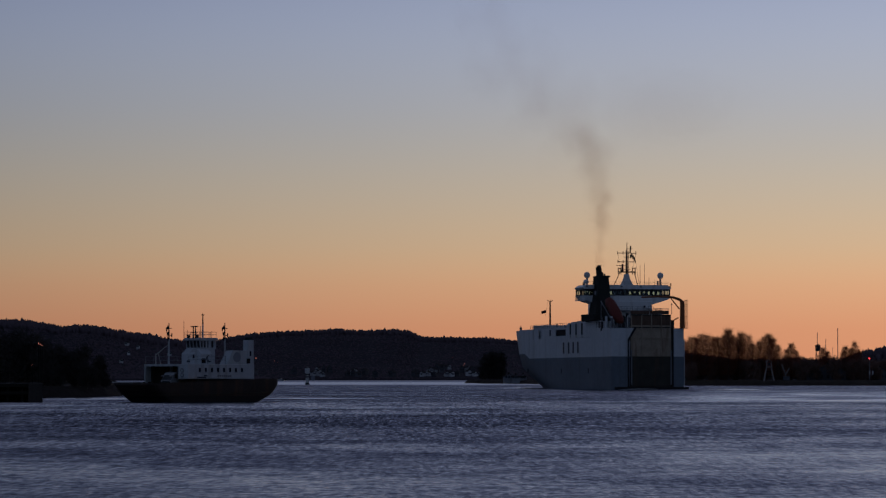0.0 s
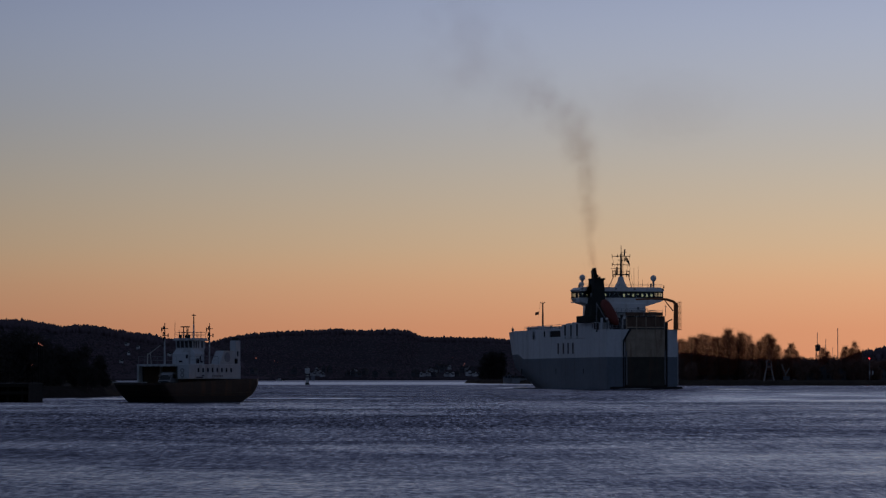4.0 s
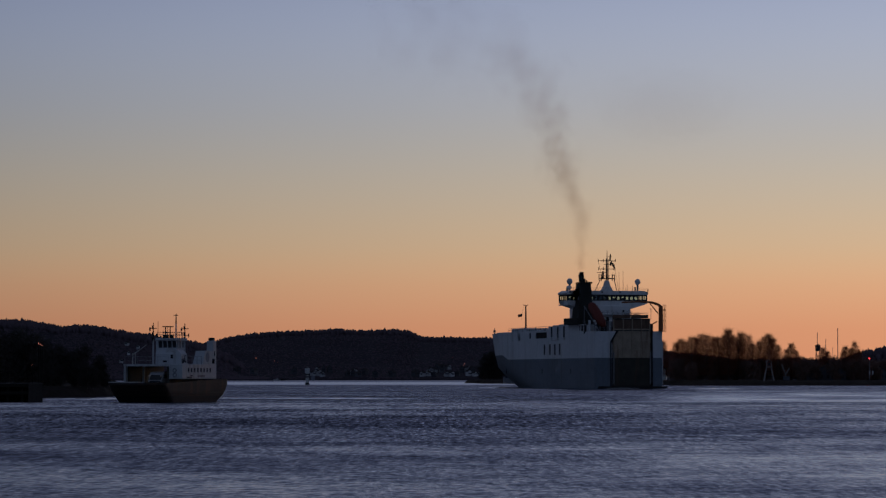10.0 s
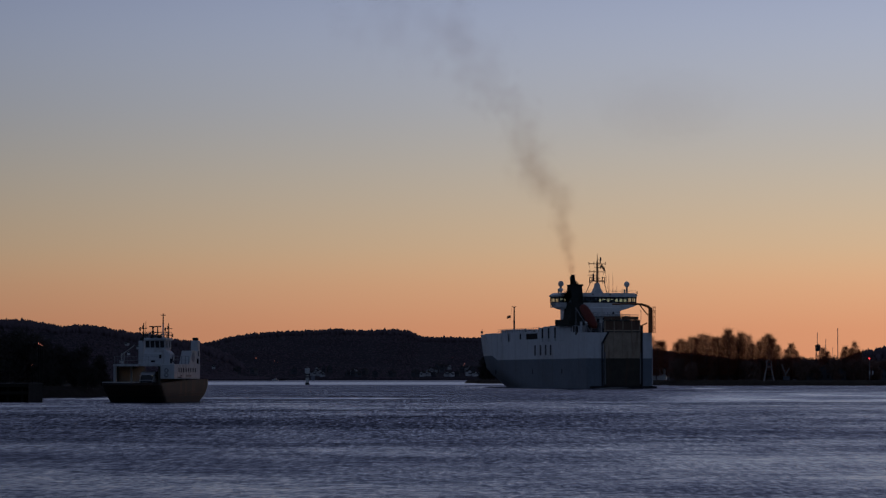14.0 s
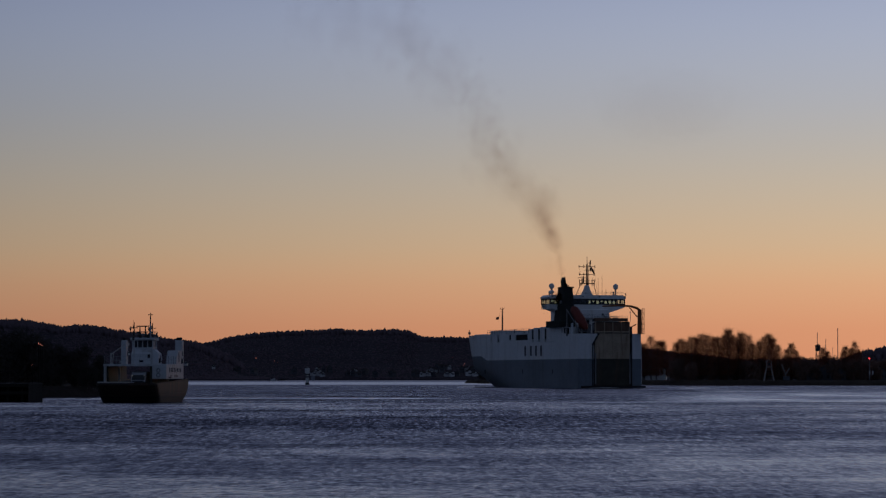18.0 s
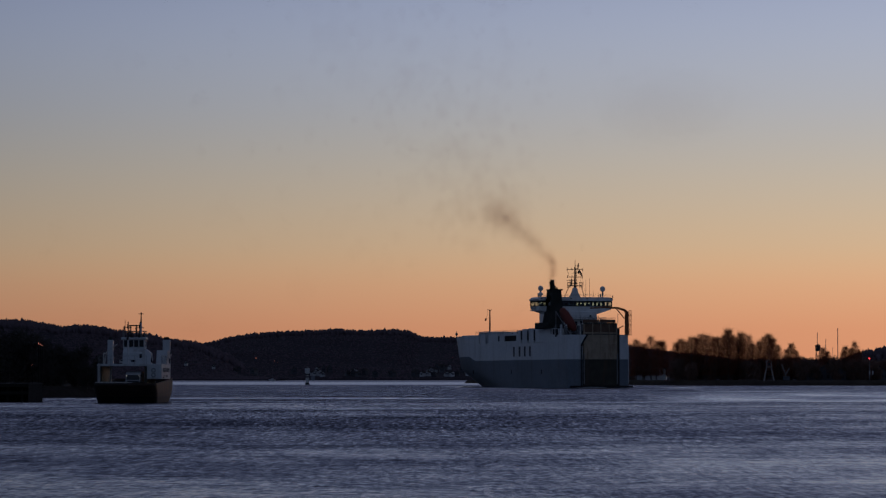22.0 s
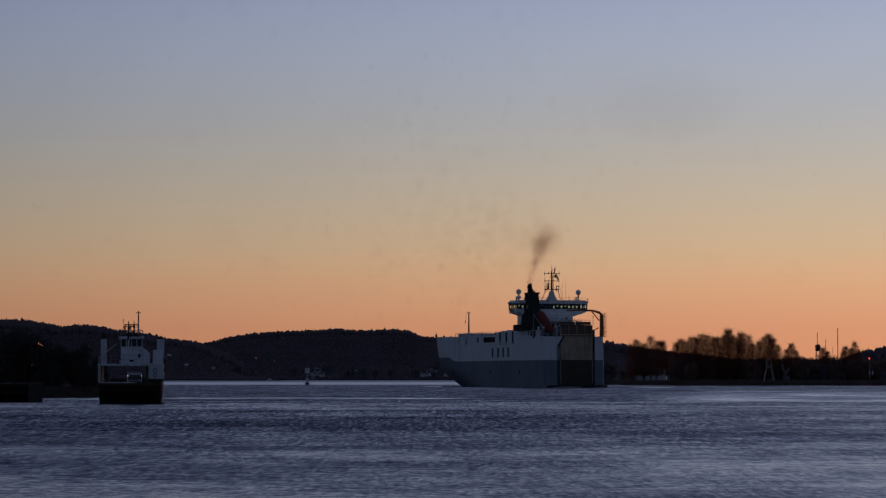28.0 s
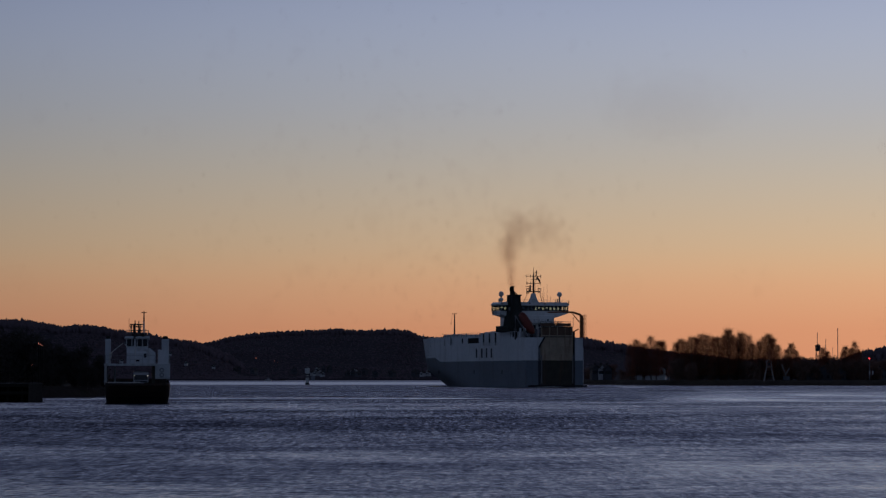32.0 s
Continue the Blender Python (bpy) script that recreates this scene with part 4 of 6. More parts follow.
    # crane on the starboard quarter
    crane = part("crane", tube(fresh(), (9.3, 0.0, 15.5), (9.3, 0.0, 22.4), 0.7, 0.6, 10), CRANE_PAINT, ship, "dark brown deck crane with a folded boom")
    bm = fresh()
    path = [Vector(p) for p in ((9.3, 0.0, 22.2), (8.7, 0.6, 22.9), (7.2, 2.0, 23.5), (4.6, 4.4, 23.7), (0.8, 8.0, 23.6))]
    for a, b, r in zip(path, path[1:], (0.42, 0.36, 0.3, 0.24)):
        tube(bm, a, b, r, r * 0.9, 8)
    part("boom", bm, CRANE_PAINT, crane)
    bm = fresh()
    tube(bm, (8.7, 0.5, 20.4), (6.9, 2.1, 23.2), 0.16, 0.16, 6)
    part("ram", bm, CRANE_PAINT, crane)
    part("brace", tube(fresh(), (8.4, 0.5, 18.2), (6.0, 0.7, 17.0), 0.2, 0.14, 6), CRANE_PAINT, crane)
    bm = fresh()
    for z in (16.4, 17.9, 19.4, 20.9, 22.4):
        for x, y in ((9.9, -0.8), (10.5, -0.8), (10.5, 0.3), (9.9, 0.3)):
            tube(bm, (x, y, z - 0.9), (x, y, z + 0.3), 0.05, 0.05, 4)
        tube(bm, (9.6, -0.8, z + 0.3), (10.5, -0.8, z + 0.3), 0.07, 0.07, 4), tube(bm, (10.5, -0.8, z + 0.3), (10.5, 0.3, z + 0.3), 0.07, 0.07, 4)
        tube(bm, (9.4, -0.8, z - 0.9), (10.5, -0.8, z - 0.9), 0.08, 0.08, 4)
    part("ladder_cage", bm, CRANE_PAINT, crane)
    bm = fresh()
    tube(bm, (6.6, 0.4, 19.0), (6.6, 0.4, 22.0), 0.08, 0.06, 5), tube(bm, (6.3, 0.4, 21.6), (6.9, 0.4, 21.6), 0.06, 0.06, 4)
    part("stern_light_post", bm, STEEL, ship)
    part("winch", box(fresh(), 5.8, 7.6, 1.4, 4.0, 15.4, 17.6, 0.15), MAST_DARK, ship)
    railing(ship, [(-9.4, 0.2, 15.5), (-5.5, 0.2, 15.5)], 1.0, 0.05, 1.2)

    # fittings on the after deck: mooring winches, bollards, vents, ladders and lockers
    for x, y, w, h in ((-3.6, 4.2, 1.3, 1.5), (-1.4, 5.0, 1.0, 2.3), (3.6, 6.0, 1.6, 1.9), (-5.6, 12.0, 1.2, 2.6), (4.9, 10.0, 1.1, 2.8)):
        locker = part("deck_locker", box(fresh(), x, x + w, y, y + 1.2, 15.4, 15.4 + h, 0.08), STEEL if h < 2 else HOUSE_WHITE, ship, "deck locker by the winches")
        part("locker_door", box(fresh(), x + 0.2, x + w - 0.2, y - 0.04, y, 15.6, 15.2 + h), GLASS_DARK, locker)
    for x, y, h in ((-8.6, 3.4, 2.9), (-5.9, 7.2, 3.6), (-0.2, 6.5, 3.0), (1.6, 12.5, 4.6), (2.4, 13.0, 3.8), (-4.4, 14.0, 5.2)):
        vent = part("vent_post", tube(fresh(), (x, y, 15.4), (x, y, 15.4 + h), 0.16, 0.16, 8), STEEL, ship)
        part("vent_cowl", ball(fresh(), (x, y, 15.4 + h), 0.38, 0.7, 10, 6), HOUSE_WHITE, vent)
    for x0, z0, z1 in ((-5.2, 15.5, 22.6), (5.7, 15.5, 21.8)):
        bm = fresh()
        for dx in (0.0, 0.45):
            tube(bm, (x0 + dx, 16.85, z0), (x0 + dx, 16.85, z1), 0.05, 0.05, 4)
        for k in range(int((z1 - z0) / 0.45)):
            tube(bm, (x0, 16.85, z0 + 0.3 + k * 0.45), (x0 + 0.45, 16.85, z0 + 0.3 + k * 0.45), 0.035, 0.035, 4)
        part("wall_ladder", bm, STEEL, ship, "grey wall ladder")
    part("gallery", box(fresh(), -5.2, 6.4, 15.9, 17.0, 20.25, 20.4), STEEL, ship, "walkway across the deckhouse")
    railing(ship, [(-5.2, 15.95, 20.4), (6.4, 15.95, 20.4)], 1.0, 0.04, 1.3)
    railing(ship, [(-9.3, 9.4, 17.6), (-9.3, 20.3, 17.6)], 0.9, 0.045, 1.5)
    railing(ship, [(-4.4, 0.5, 20.05), (5.8, 0.5, 20.05)], 0.5, 0.04, 1.7)
    for x in (-4.0, 4.4):
        part("liferaft", tube(fresh(), (x, 16.2, 20.95), (x + 1.3, 16.2, 20.95), 0.35, 0.35, 10), RADOME, ship, "white life-raft canister")
    for x, y in ((-11.6, 17.3), (-2.2, 17.3), (3.0, 17.3), (10.9, 17.3)):
        part("floodlight", box(fresh(), x, x + 0.45, y - 0.35, y, 26.5, 26.85, 0.04), STEEL, bridge)
    # foremast with flag on the bow
    fore = part("foremast", tube(fresh(), (0, 100.2, 13.4), (0, 100.2, 25.0), 0.36, 0.2, 8), MAST_DARK, ship, "dark foremast on the bow")
    bm = fresh()
    tube(bm, (-0.8, 100.2, 25.3), (0, 100.2, 24.7), 0.1, 0.1, 5), tube(bm, (0.7, 100.2, 25.3), (0, 100.2, 24.7), 0.1, 0.1, 5), tube(bm, (0, 100.2, 24), (0, 100.2, 25.4), 0.1, 0.08, 5)
    tube(bm, (-0.7, 100.2, 25.2), (-1.4, 100.2, 20.6), 0.025, 0.025, 4)
    part("lamp_bracket", bm, MAST_DARK, fore)
    bm = fresh()
    tube(bm, (0.0, 136.0, 16.4), (0.0, 136.0, 18.6), 0.12, 0.1, 6), box(bm, -0.35, 0.35, 135.8, 136.2, 17.2, 18.0)
    part("bow_lamp_post", bm, STEEL, ship)
    railing(ship, [(-8.9, 88, 16.4), (-9.3, 62, 16.4), (-9.5, 45, 16.4)], 1.2, 0.05, 2.4)
    for i in range(9):
        y = 46 + i * 4.6
        part("deck_vent", tube(fresh(), (-6, y, 13.4), (-6, y, 17.0 + 0.4 * (i % 3)), 0.2, 0.2, 6), STEEL, ship)
    # lettering on the side, as plain bars
    for y in (48.6, 43.2, 38.4, 33.6):
        part("lettering_bar", box(fresh(), -BEAM - 0.04, -BEAM + 0.05, y - 1.5, y, 9.35, 12.4), LETTER, ship, "dark painted block of lettering")
    return ship


SHIP = cargo_ship()
bm = fresh()
lofted(bm, [[(0.06 * math.sin(i * 1.3), 0.0 - i * 0.3, z - i * 0.06) for z in (0.0, 0.4, 0.85)] for i in range(6)], False)
bmesh.ops.solidify(bm, geom=bm.faces, thickness=0.03)
SHIP_FLAG = part("flag", bm, FLAG, SHIP, "small dark flag flying from the foremast")


# ---- the car ferry (its own axes: y towards its bow ramp, z up from the waterline) ----
FX = 0.75


def ferry_ring(z, wide, fore, aft, corner, n=5):
    """A rounded oblong at the height z."""
    ring = []
    for cx, cy, a0 in ((wide - corner, fore - corner, 0), (-wide + corner, fore - corner, 90), (-wide + corner, -aft + corner, 180), (wide - corner, -aft + corner, 270)):
        for i in range(n + 1):
            a = radians(a0 + 90 * i / n)
            ring.append((FX + cx + corner * math.cos(a), cy + corner * math.sin(a), z))
    return ring


def car_ferry():
    ferry = tagged(empty("car_ferry"), "small car ferry with dark brown hull and white superstructure, turning", "ferry")
    part("bottom", lofted(fresh(), [ferry_ring(-0.8, 3.30, 7.7, 6.6, 1.5), ferry_ring(0.0, 3.42, 8.5, 7.6, 1.5), ferry_ring(0.72, 3.54, 9.4, 9.2, 1.4)]), FERRY_BOOT, ferry, "black underwater hull")
    part("hull", lofted(fresh(), [ferry_ring(0.722, 3.55, 9.42, 9.25, 1.4), ferry_ring(1.35, 3.60, 10.15, 9.9, 1.3), ferry_ring(2.05, 3.62, 10.8, 10.45, 1.2)]), FERRY_HULL, ferry, "rust-stained dark brown hull")
    # rubbing strake, rising towards the after end
    bm = fresh()
    a, b = ferry_ring(0.80, 3.60, 9.6, 9.45, 1.4, 8), ferry_ring(0.90, 3.62, 9.7, 9.55, 1.4, 8)
    lofted(bm, [[(x, y, z + 0.45 * max(0.0, (-y - 4.5) / 5.0) ** 1.5) for x, y, z in a], [(x, y, z + 0.45 * max(0.0, (-y - 4.5) / 5.0) ** 1.5) for x, y, z in b]])
    part("rubbing_strake", bm, FERRY_LINING, ferry, "worn ochre rubbing strake")
    # bulwark, lower at the ramp end
    bm = fresh()
    outer, inner = ferry_ring(0, 3.62, 10.8, 10.45, 1.2), ferry_ring(0, 3.46, 10.6, 10.25, 1.2)
    k = len(outer)

    def rim(y):
        return 2.78 if y < 5.5 else 2.78 - 0.5 * min(1, (y - 5.5) / 2.0)
    for i in range(k):
        j = (i + 1) % k
        v = [bm.verts.new(p) for p in ((*outer[i][:2], 2.05), (*outer[j][:2], 2.05), (*outer[j][:2], rim(outer[j][1])), (*outer[i][:2], rim(outer[i][1])), (*inner[i][:2], 2.05), (*inner[j][:2], 2.05), (*inner[j][:2], rim(outer[j][1])), (*inner[i][:2], rim(outer[i][1])))]
        for f in ((0, 1, 2, 3), (7, 6, 5, 4), (3, 2, 6, 7)):
            bm.faces.new([v[q] for q in f])
    part("bulwark", bm, FERRY_HULL, ferry, "brown bulwark")
    part("car_deck", box(fresh(), FX - 3.4, FX + 3.4, -9.0, 10.0, 1.7, 2.08), DECK_GREEN, ferry, "worn car deck")
    flap = part("bow_ramp", box(fresh(), 0.420, 4.050, 9.6, 10.75, 2.28, 2.42, 0.03), RUBBER, ferry, "pale folded bow ramp")
    part("ramp_hinge", tube(fresh(), (0.0, 9.5, 2.3), (4.0, 9.5, 2.3), 0.12, 0.12, 6), STEEL, flap)

    # passenger house along one side
    house = part("passenger_house", box(fresh(), -2.950, -1.250, -5.75, 5.1, 2.74, 4.5, 0.05), FERRY_WHITE, ferry, "white passenger house with a row of small windows")
    for i in range(8):
        y = 3.2 - i * 0.98
        part("window", box(fresh(), -2.975, -2.850, y - 0.15, y + 0.15, 3.55, 4.05), WINDOW_BLACK, house)
    bm = fresh()
    for i in range(7):
        box(bm, -2.980, -2.900, -1.9 + i * 0.33, -1.68 + i * 0.33, 2.98, 3.22)
    part("name_bars", bm, STEEL, house, "row of plain grey lettering blocks")
    bm = fresh()
    box(bm, -2.980, -2.900, 2.2, 3.6, 2.85, 3.0), box(bm, -2.980, -2.900, 2.0, 2.5, 3.05, 3.2)
    part("painted_badge", bm, LETTER, house, "dark painted badge")
    for z in (3.2, 3.75):
        bm = fresh()
        bmesh.ops.create_cone(bm, cap_ends=True, segments=14, radius1=0.27, radius2=0.27, depth=0.08, matrix=Matrix.Translation((-2.0, 5.14, z)) @ Matrix.Rotation(radians(90), 4, "X"))
        buoy = part("lifebuoy", bm, STEEL, house, "round lifebuoy on the wall")
        bm = fresh()
        bmesh.ops.create_cone(bm, cap_ends=True, segments=12, radius1=0.14, radius2=0.14, depth=0.1, matrix=Matrix.Translation((-2.0, 5.145, z)) @ Matrix.Rotation(radians(90), 4, "X"))
        part("lifebuoy_middle", bm, FERRY_WHITE, buoy)
    # casing with sloping end, and the tower with the exhaust
    part("casing", prism(fresh(), [(-5.3, 4.5), (-1.2, 4.5), (-2.3, 6.15), (-5.3, 6.15)], -2.9, -1.65, "x"), FERRY_WHITE, ferry, "white casing with a sloping end")
    bm = fresh()
    bmesh.ops.create_cone(bm, cap_ends=True, segments=16, radius1=0.6, radius2=0.6, depth=0.05, matrix=Matrix.Translation((-2.91, -2.9, 5.35)) @ Matrix.Rotation(radians(90), 4, "Y"))
    part("painted_ring", bm, GREY_PAINT, ferry, "dim round painted emblem")
    for x0, x1, y0, y1 in ((-2.95, -2.1, -5.7, -4.6), (3.8, 4.45, -5.4, -4.3)):
        tower = part("tower", box(fresh(), x0, x1, y0, y1, 4.4, 7.4, 0.06), FERRY_WHITE, ferry, "narrow white funnel tower")
        part("exhaust_cap", box(fresh(), x0 + 0.12, x1 - 0.12, y0 + 0.2, y1 - 0.2, 7.4, 7.75, 0.08), FUNNEL_BLACK, tower)
        part("tower_window", box(fresh(), x0 - 0.02, x0 + 0.1, -5.2, -4.95, 5.5, 6.1), WINDOW_BLACK, tower)
    part("tower_opening", box(fresh(), -2.990, -2.850, -5.0, -4.5, 4.6, 5.2), WINDOW_BLACK, ferry)
    # open side: wall, posts and shelter deck
    part("side_wall", box(fresh(), 4.100, 4.350, -6.0, 4.4, 2.05, 4.3), FERRY_LINING, ferry, "ochre inner side wall")
    part("side_plating", box(fresh(), 4.355, 4.450, -6.1, 5.2, 2.05, 4.5), FERRY_WHITE, ferry, "white outer side plating")
    part("post", box(fresh(), 4.170, 4.450, 5.02, 5.35, 2.05, 4.3), FERRY_WHITE, ferry)
    part("post", box(fresh(), 3.200, 3.400, 1.9, 2.2, 2.05, 4.3), FERRY_WHITE, ferry)
    part("shelter_deck", box(fresh(), -1.350, 4.450, -6.1, 5.2, 4.3, 4.42), FERRY_WHITE, ferry, "white shelter deck over the cars")
    part("deck_edge", box(fresh(), -1.350, 4.510, 5.2, 5.3, 4.24, 4.5), FERRY_WHITE, ferry)
    part("deckhouse_core", box(fresh(), -1.250, -0.950, -5.4, 5.0, 2.05, 4.3), FERRY_LINING, ferry)
    railing(ferry, [(4.4, 5.2, 4.42), (4.4, -3.7, 4.42)], 1.0, 0.02, 1.2)
    railing(ferry, [(-1.2, 5.2, 4.42), (4.35, 5.2, 4.42)], 1.0, 0.016, 1.2)
    railing(ferry, [(-2.9, 0.4, 4.5), (-2.9, -1.0, 4.5)], 0.95, 0.03, 1.2)
    # wheelhouse
    wheel = part("wheelhouse", prism(fresh(), [(-1.6, 4.42), (1.6, 4.42), (1.6, 5.75), (0.72, 6.42), (-1.6, 6.42)], -0.44, 1.97, "x"), FERRY_WHITE, ferry, "white wheelhouse with large dark windows")
    part("wheelhouse_top", prism(fresh(), [(-1.6, 6.424), (0.72, 6.424), (0.85, 7.30), (-1.65, 7.30)], -0.40, 1.93, "x"), GLASS_DARK, wheel, "dark wheelhouse windows")
    for k in range(5):
        x = -0.44 + k * 2.41 / 4
        part("window_post", prism(fresh(), [(0.70, 6.42), (0.79, 6.42), (0.92, 7.32), (0.83, 7.32)], x - 0.055, x + 0.055, "x"), FERRY_WHITE, wheel)
        part("window_post", box(fresh(), x - 0.055, x + 0.055, -1.69, -1.58, 6.42, 7.32), FERRY_WHITE, wheel)
    for x in (-0.45, 1.88):
        for y, w in ((-1.64, 0.3), (-0.95, 0.4), (-0.3, 0.2), (0.25, 0.14)):
            part("window_post", box(fresh(), x, x + 0.10, y, y + w, 6.42, 7.32), FERRY_WHITE, wheel)
    part("window_sill", box(fresh(), -0.50, 2.03, -1.66, 0.80, 6.36, 6.50), FERRY_WHITE, wheel)
    roof = part("wheelhouse_roof", prism(fresh(), [(-1.95, 7.32), (1.15, 7.32), (1.2, 7.46), (1.0, 7.66), (-1.85, 7.66)], -0.66, 2.19, "x"), FERRY_WHITE, wheel, "white overhanging roof")
    part("roof_lip", box(fresh(), -0.70, 2.23, -1.98, 1.2, 7.36, 7.42), RUBBER, roof)
    part("front_grille", box(fresh(), 0.5, 1.0, 1.6, 1.64, 4.75, 4.95), WINDOW_BLACK, wheel)
    part("stair_trunk", prism(fresh(), [(-1.32, 4.42), (-0.445, 4.42), (-0.445, 6.3), (-0.75, 6.25), (-1.32, 5.75)], -0.3, 1.55), FERRY_WHITE, wheel, "white stair trunk with a sloping top")
    part("side_window", box(fresh(), -1.35, -1.28, 0.75, 1.4, 4.62, 5.18), WINDOW_BLACK, wheel)
    part("side_window", box(fresh(), -0.47, -0.40, -1.2, -0.95, 6.62, 7.1), WINDOW_BLACK, wheel)
    part("front_window", box(fresh(), -0.28, 0.0, 1.58, 1.63, 5.2, 5.65), WINDOW_BLACK, wheel)
    bm = fresh()
    bmesh.ops.create_cone(bm, cap_ends=True, segments=16, radius1=0.45, radius2=0.45, depth=0.06, matrix=Matrix.Translation((-1.33, 0.2, 5.15)) @ Matrix.Rotation(radians(90), 4, "Y"))
    crescent = part("painted_crescent", bm, LETTER, wheel, "dark painted crescent")
    bm = fresh()
    bmesh.ops.create_cone(bm, cap_ends=True, segments=16, radius1=0.36, radius2=0.36, depth=0.08, matrix=Matrix.Translation((-1.335, 0.06, 5.22)) @ Matrix.Rotation(radians(90), 4, "Y"))
    part("crescent_middle", bm, FERRY_WHITE, crescent)
    railing(ferry, [(-2.9, 5.0, 4.5), (-2.9, 0.4, 4.5)], 0.95, 0.03, 1.2)
    railing(ferry, [(-0.5, 1.0, 7.66), (2.05, 1.0, 7.66), (2.05, -1.75, 7.66), (-0.5, -1.75, 7.66), (-0.5, 1.0, 7.66)], 0.7, 0.025, 0.9)
    # masts and aerials
    for name, x, y, z0, z1, yard in (("fore_mast", 1.03, 4.51, 4.4, 9.4, 0.45), ("aft_mast", 0.58, -4.17, 4.4, 9.5, 0.45), ("flag_mast", 0.0, 0.0, 7.3, 10.6, 0.0)):
        bm = fresh()
        part("mast_base", tube(fresh(), (x, y, z0), (x, y, z0 + 0.62 * (z1 - z0)), 0.11, 0.09, 8), FERRY_WHITE, ferry, "pale lower mast")
        # upper pole is given a dark colour for its backlit look against the sky
        tube(bm, (x, y, z0 + 0.62 * (z1 - z0)), (x, y, z1), 0.09, 0.05, 6)
        if yard:
            tube(bm, (x - yard, y, z1 - 0.65), (x + yard, y, z1 - 0.65), 0.045, 0.045, 5)
            tube(bm, (x + 0.42, y, z1 - 0.95), (x + 0.42, y, z1 - 0.5), 0.08, 0.08, 6), tube(bm, (x - 0.5, y, z1 - 1.7), (x - 0.5, y, z1 - 1.25), 0.08, 0.08, 6)
            tube(bm, (x - 0.5, y, z1 - 1.5), (x, y, z1 - 1.5), 0.035, 0.035, 5), tube(bm, (x, y, z1 - 2.6), (x + 0.55, y, z1 - 0.65), 0.03, 0.03, 4)
        else:
            tube(bm, (x - 0.3, y, z1 - 0.2), (x + 0.3, y, z1 - 0.2), 0.05, 0.05, 5)
        mast = part(name, bm, MAST_DARK, ferry, "slim upper mast coloured dark as against the sky")
        for z in (z1 - 0.55, z1 - 1.3, z1 - 1.9) if yard else ():
            part("mast_lamp", tube(fresh(), (x + 0.02, y + 0.16, z - 0.22), (x + 0.02, y + 0.16, z + 0.22), 0.09, 0.09, 8), FUNNEL_BLACK, mast)
    for i in range(2):
        x, y = 0.45 + i * 0.72, 0.75 - i * 0.3
        radar = part("radar_post", tube(fresh(), (x, y, 7.6), (x, y, 8.95), 0.11, 0.06, 6), FUNNEL_BLACK, ferry, "dark post with a radar scanner")
        part("scanner", box(fresh(), x - 0.42, x + 0.42, y - 0.07, y + 0.07, 8.95, 9.08, 0.02), FUNNEL_BLACK, radar)
        part("post_bracket", tube(fresh(), (x - 0.3, y, 8.3), (x + 0.3, y, 8.3), 0.04, 0.04, 5), FUNNEL_BLACK, radar)
    for x, y, z in ((1.5, -1.0, 9.1), (1.0, 1.6, 8.6), (-0.2, -1.2, 8.5), (0.3, -1.3, 8.3), (-0.2, 1.2, 8.2), (1.7, 1.5, 9.7)):
        part("whip_aerial", tube(fresh(), (x, y, 7.6), (x, y, z), 0.035, 0.025, 5), MAST_DARK, ferry)
    for x, y in ((0.1, 0.9), (1.2, -0.2), (0.9, 1.5)):
        part("searchlight", tube(fresh(), (x, y, 7.6), (x, y, 8.0), 0.2, 0.2, 8), FUNNEL_BLACK, ferry)
    # rescue-boat davit on the shelter deck
    bm = fresh()
    tube(bm, (3.9, 4.0, 4.42), (3.9, 4.0, 5.8), 0.09, 0.07, 6), tube(bm, (3.9, 4.0, 5.6), (2.4, 3.4, 6.8), 0.06, 0.045, 6), tube(bm, (3.9, 3.2, 4.42), (3.6, 3.9, 5.9), 0.06, 0.06, 5)
    part("davit", bm, RUBBER, ferry, "slim slanting davit")
    return ferry


FERRY = car_ferry()


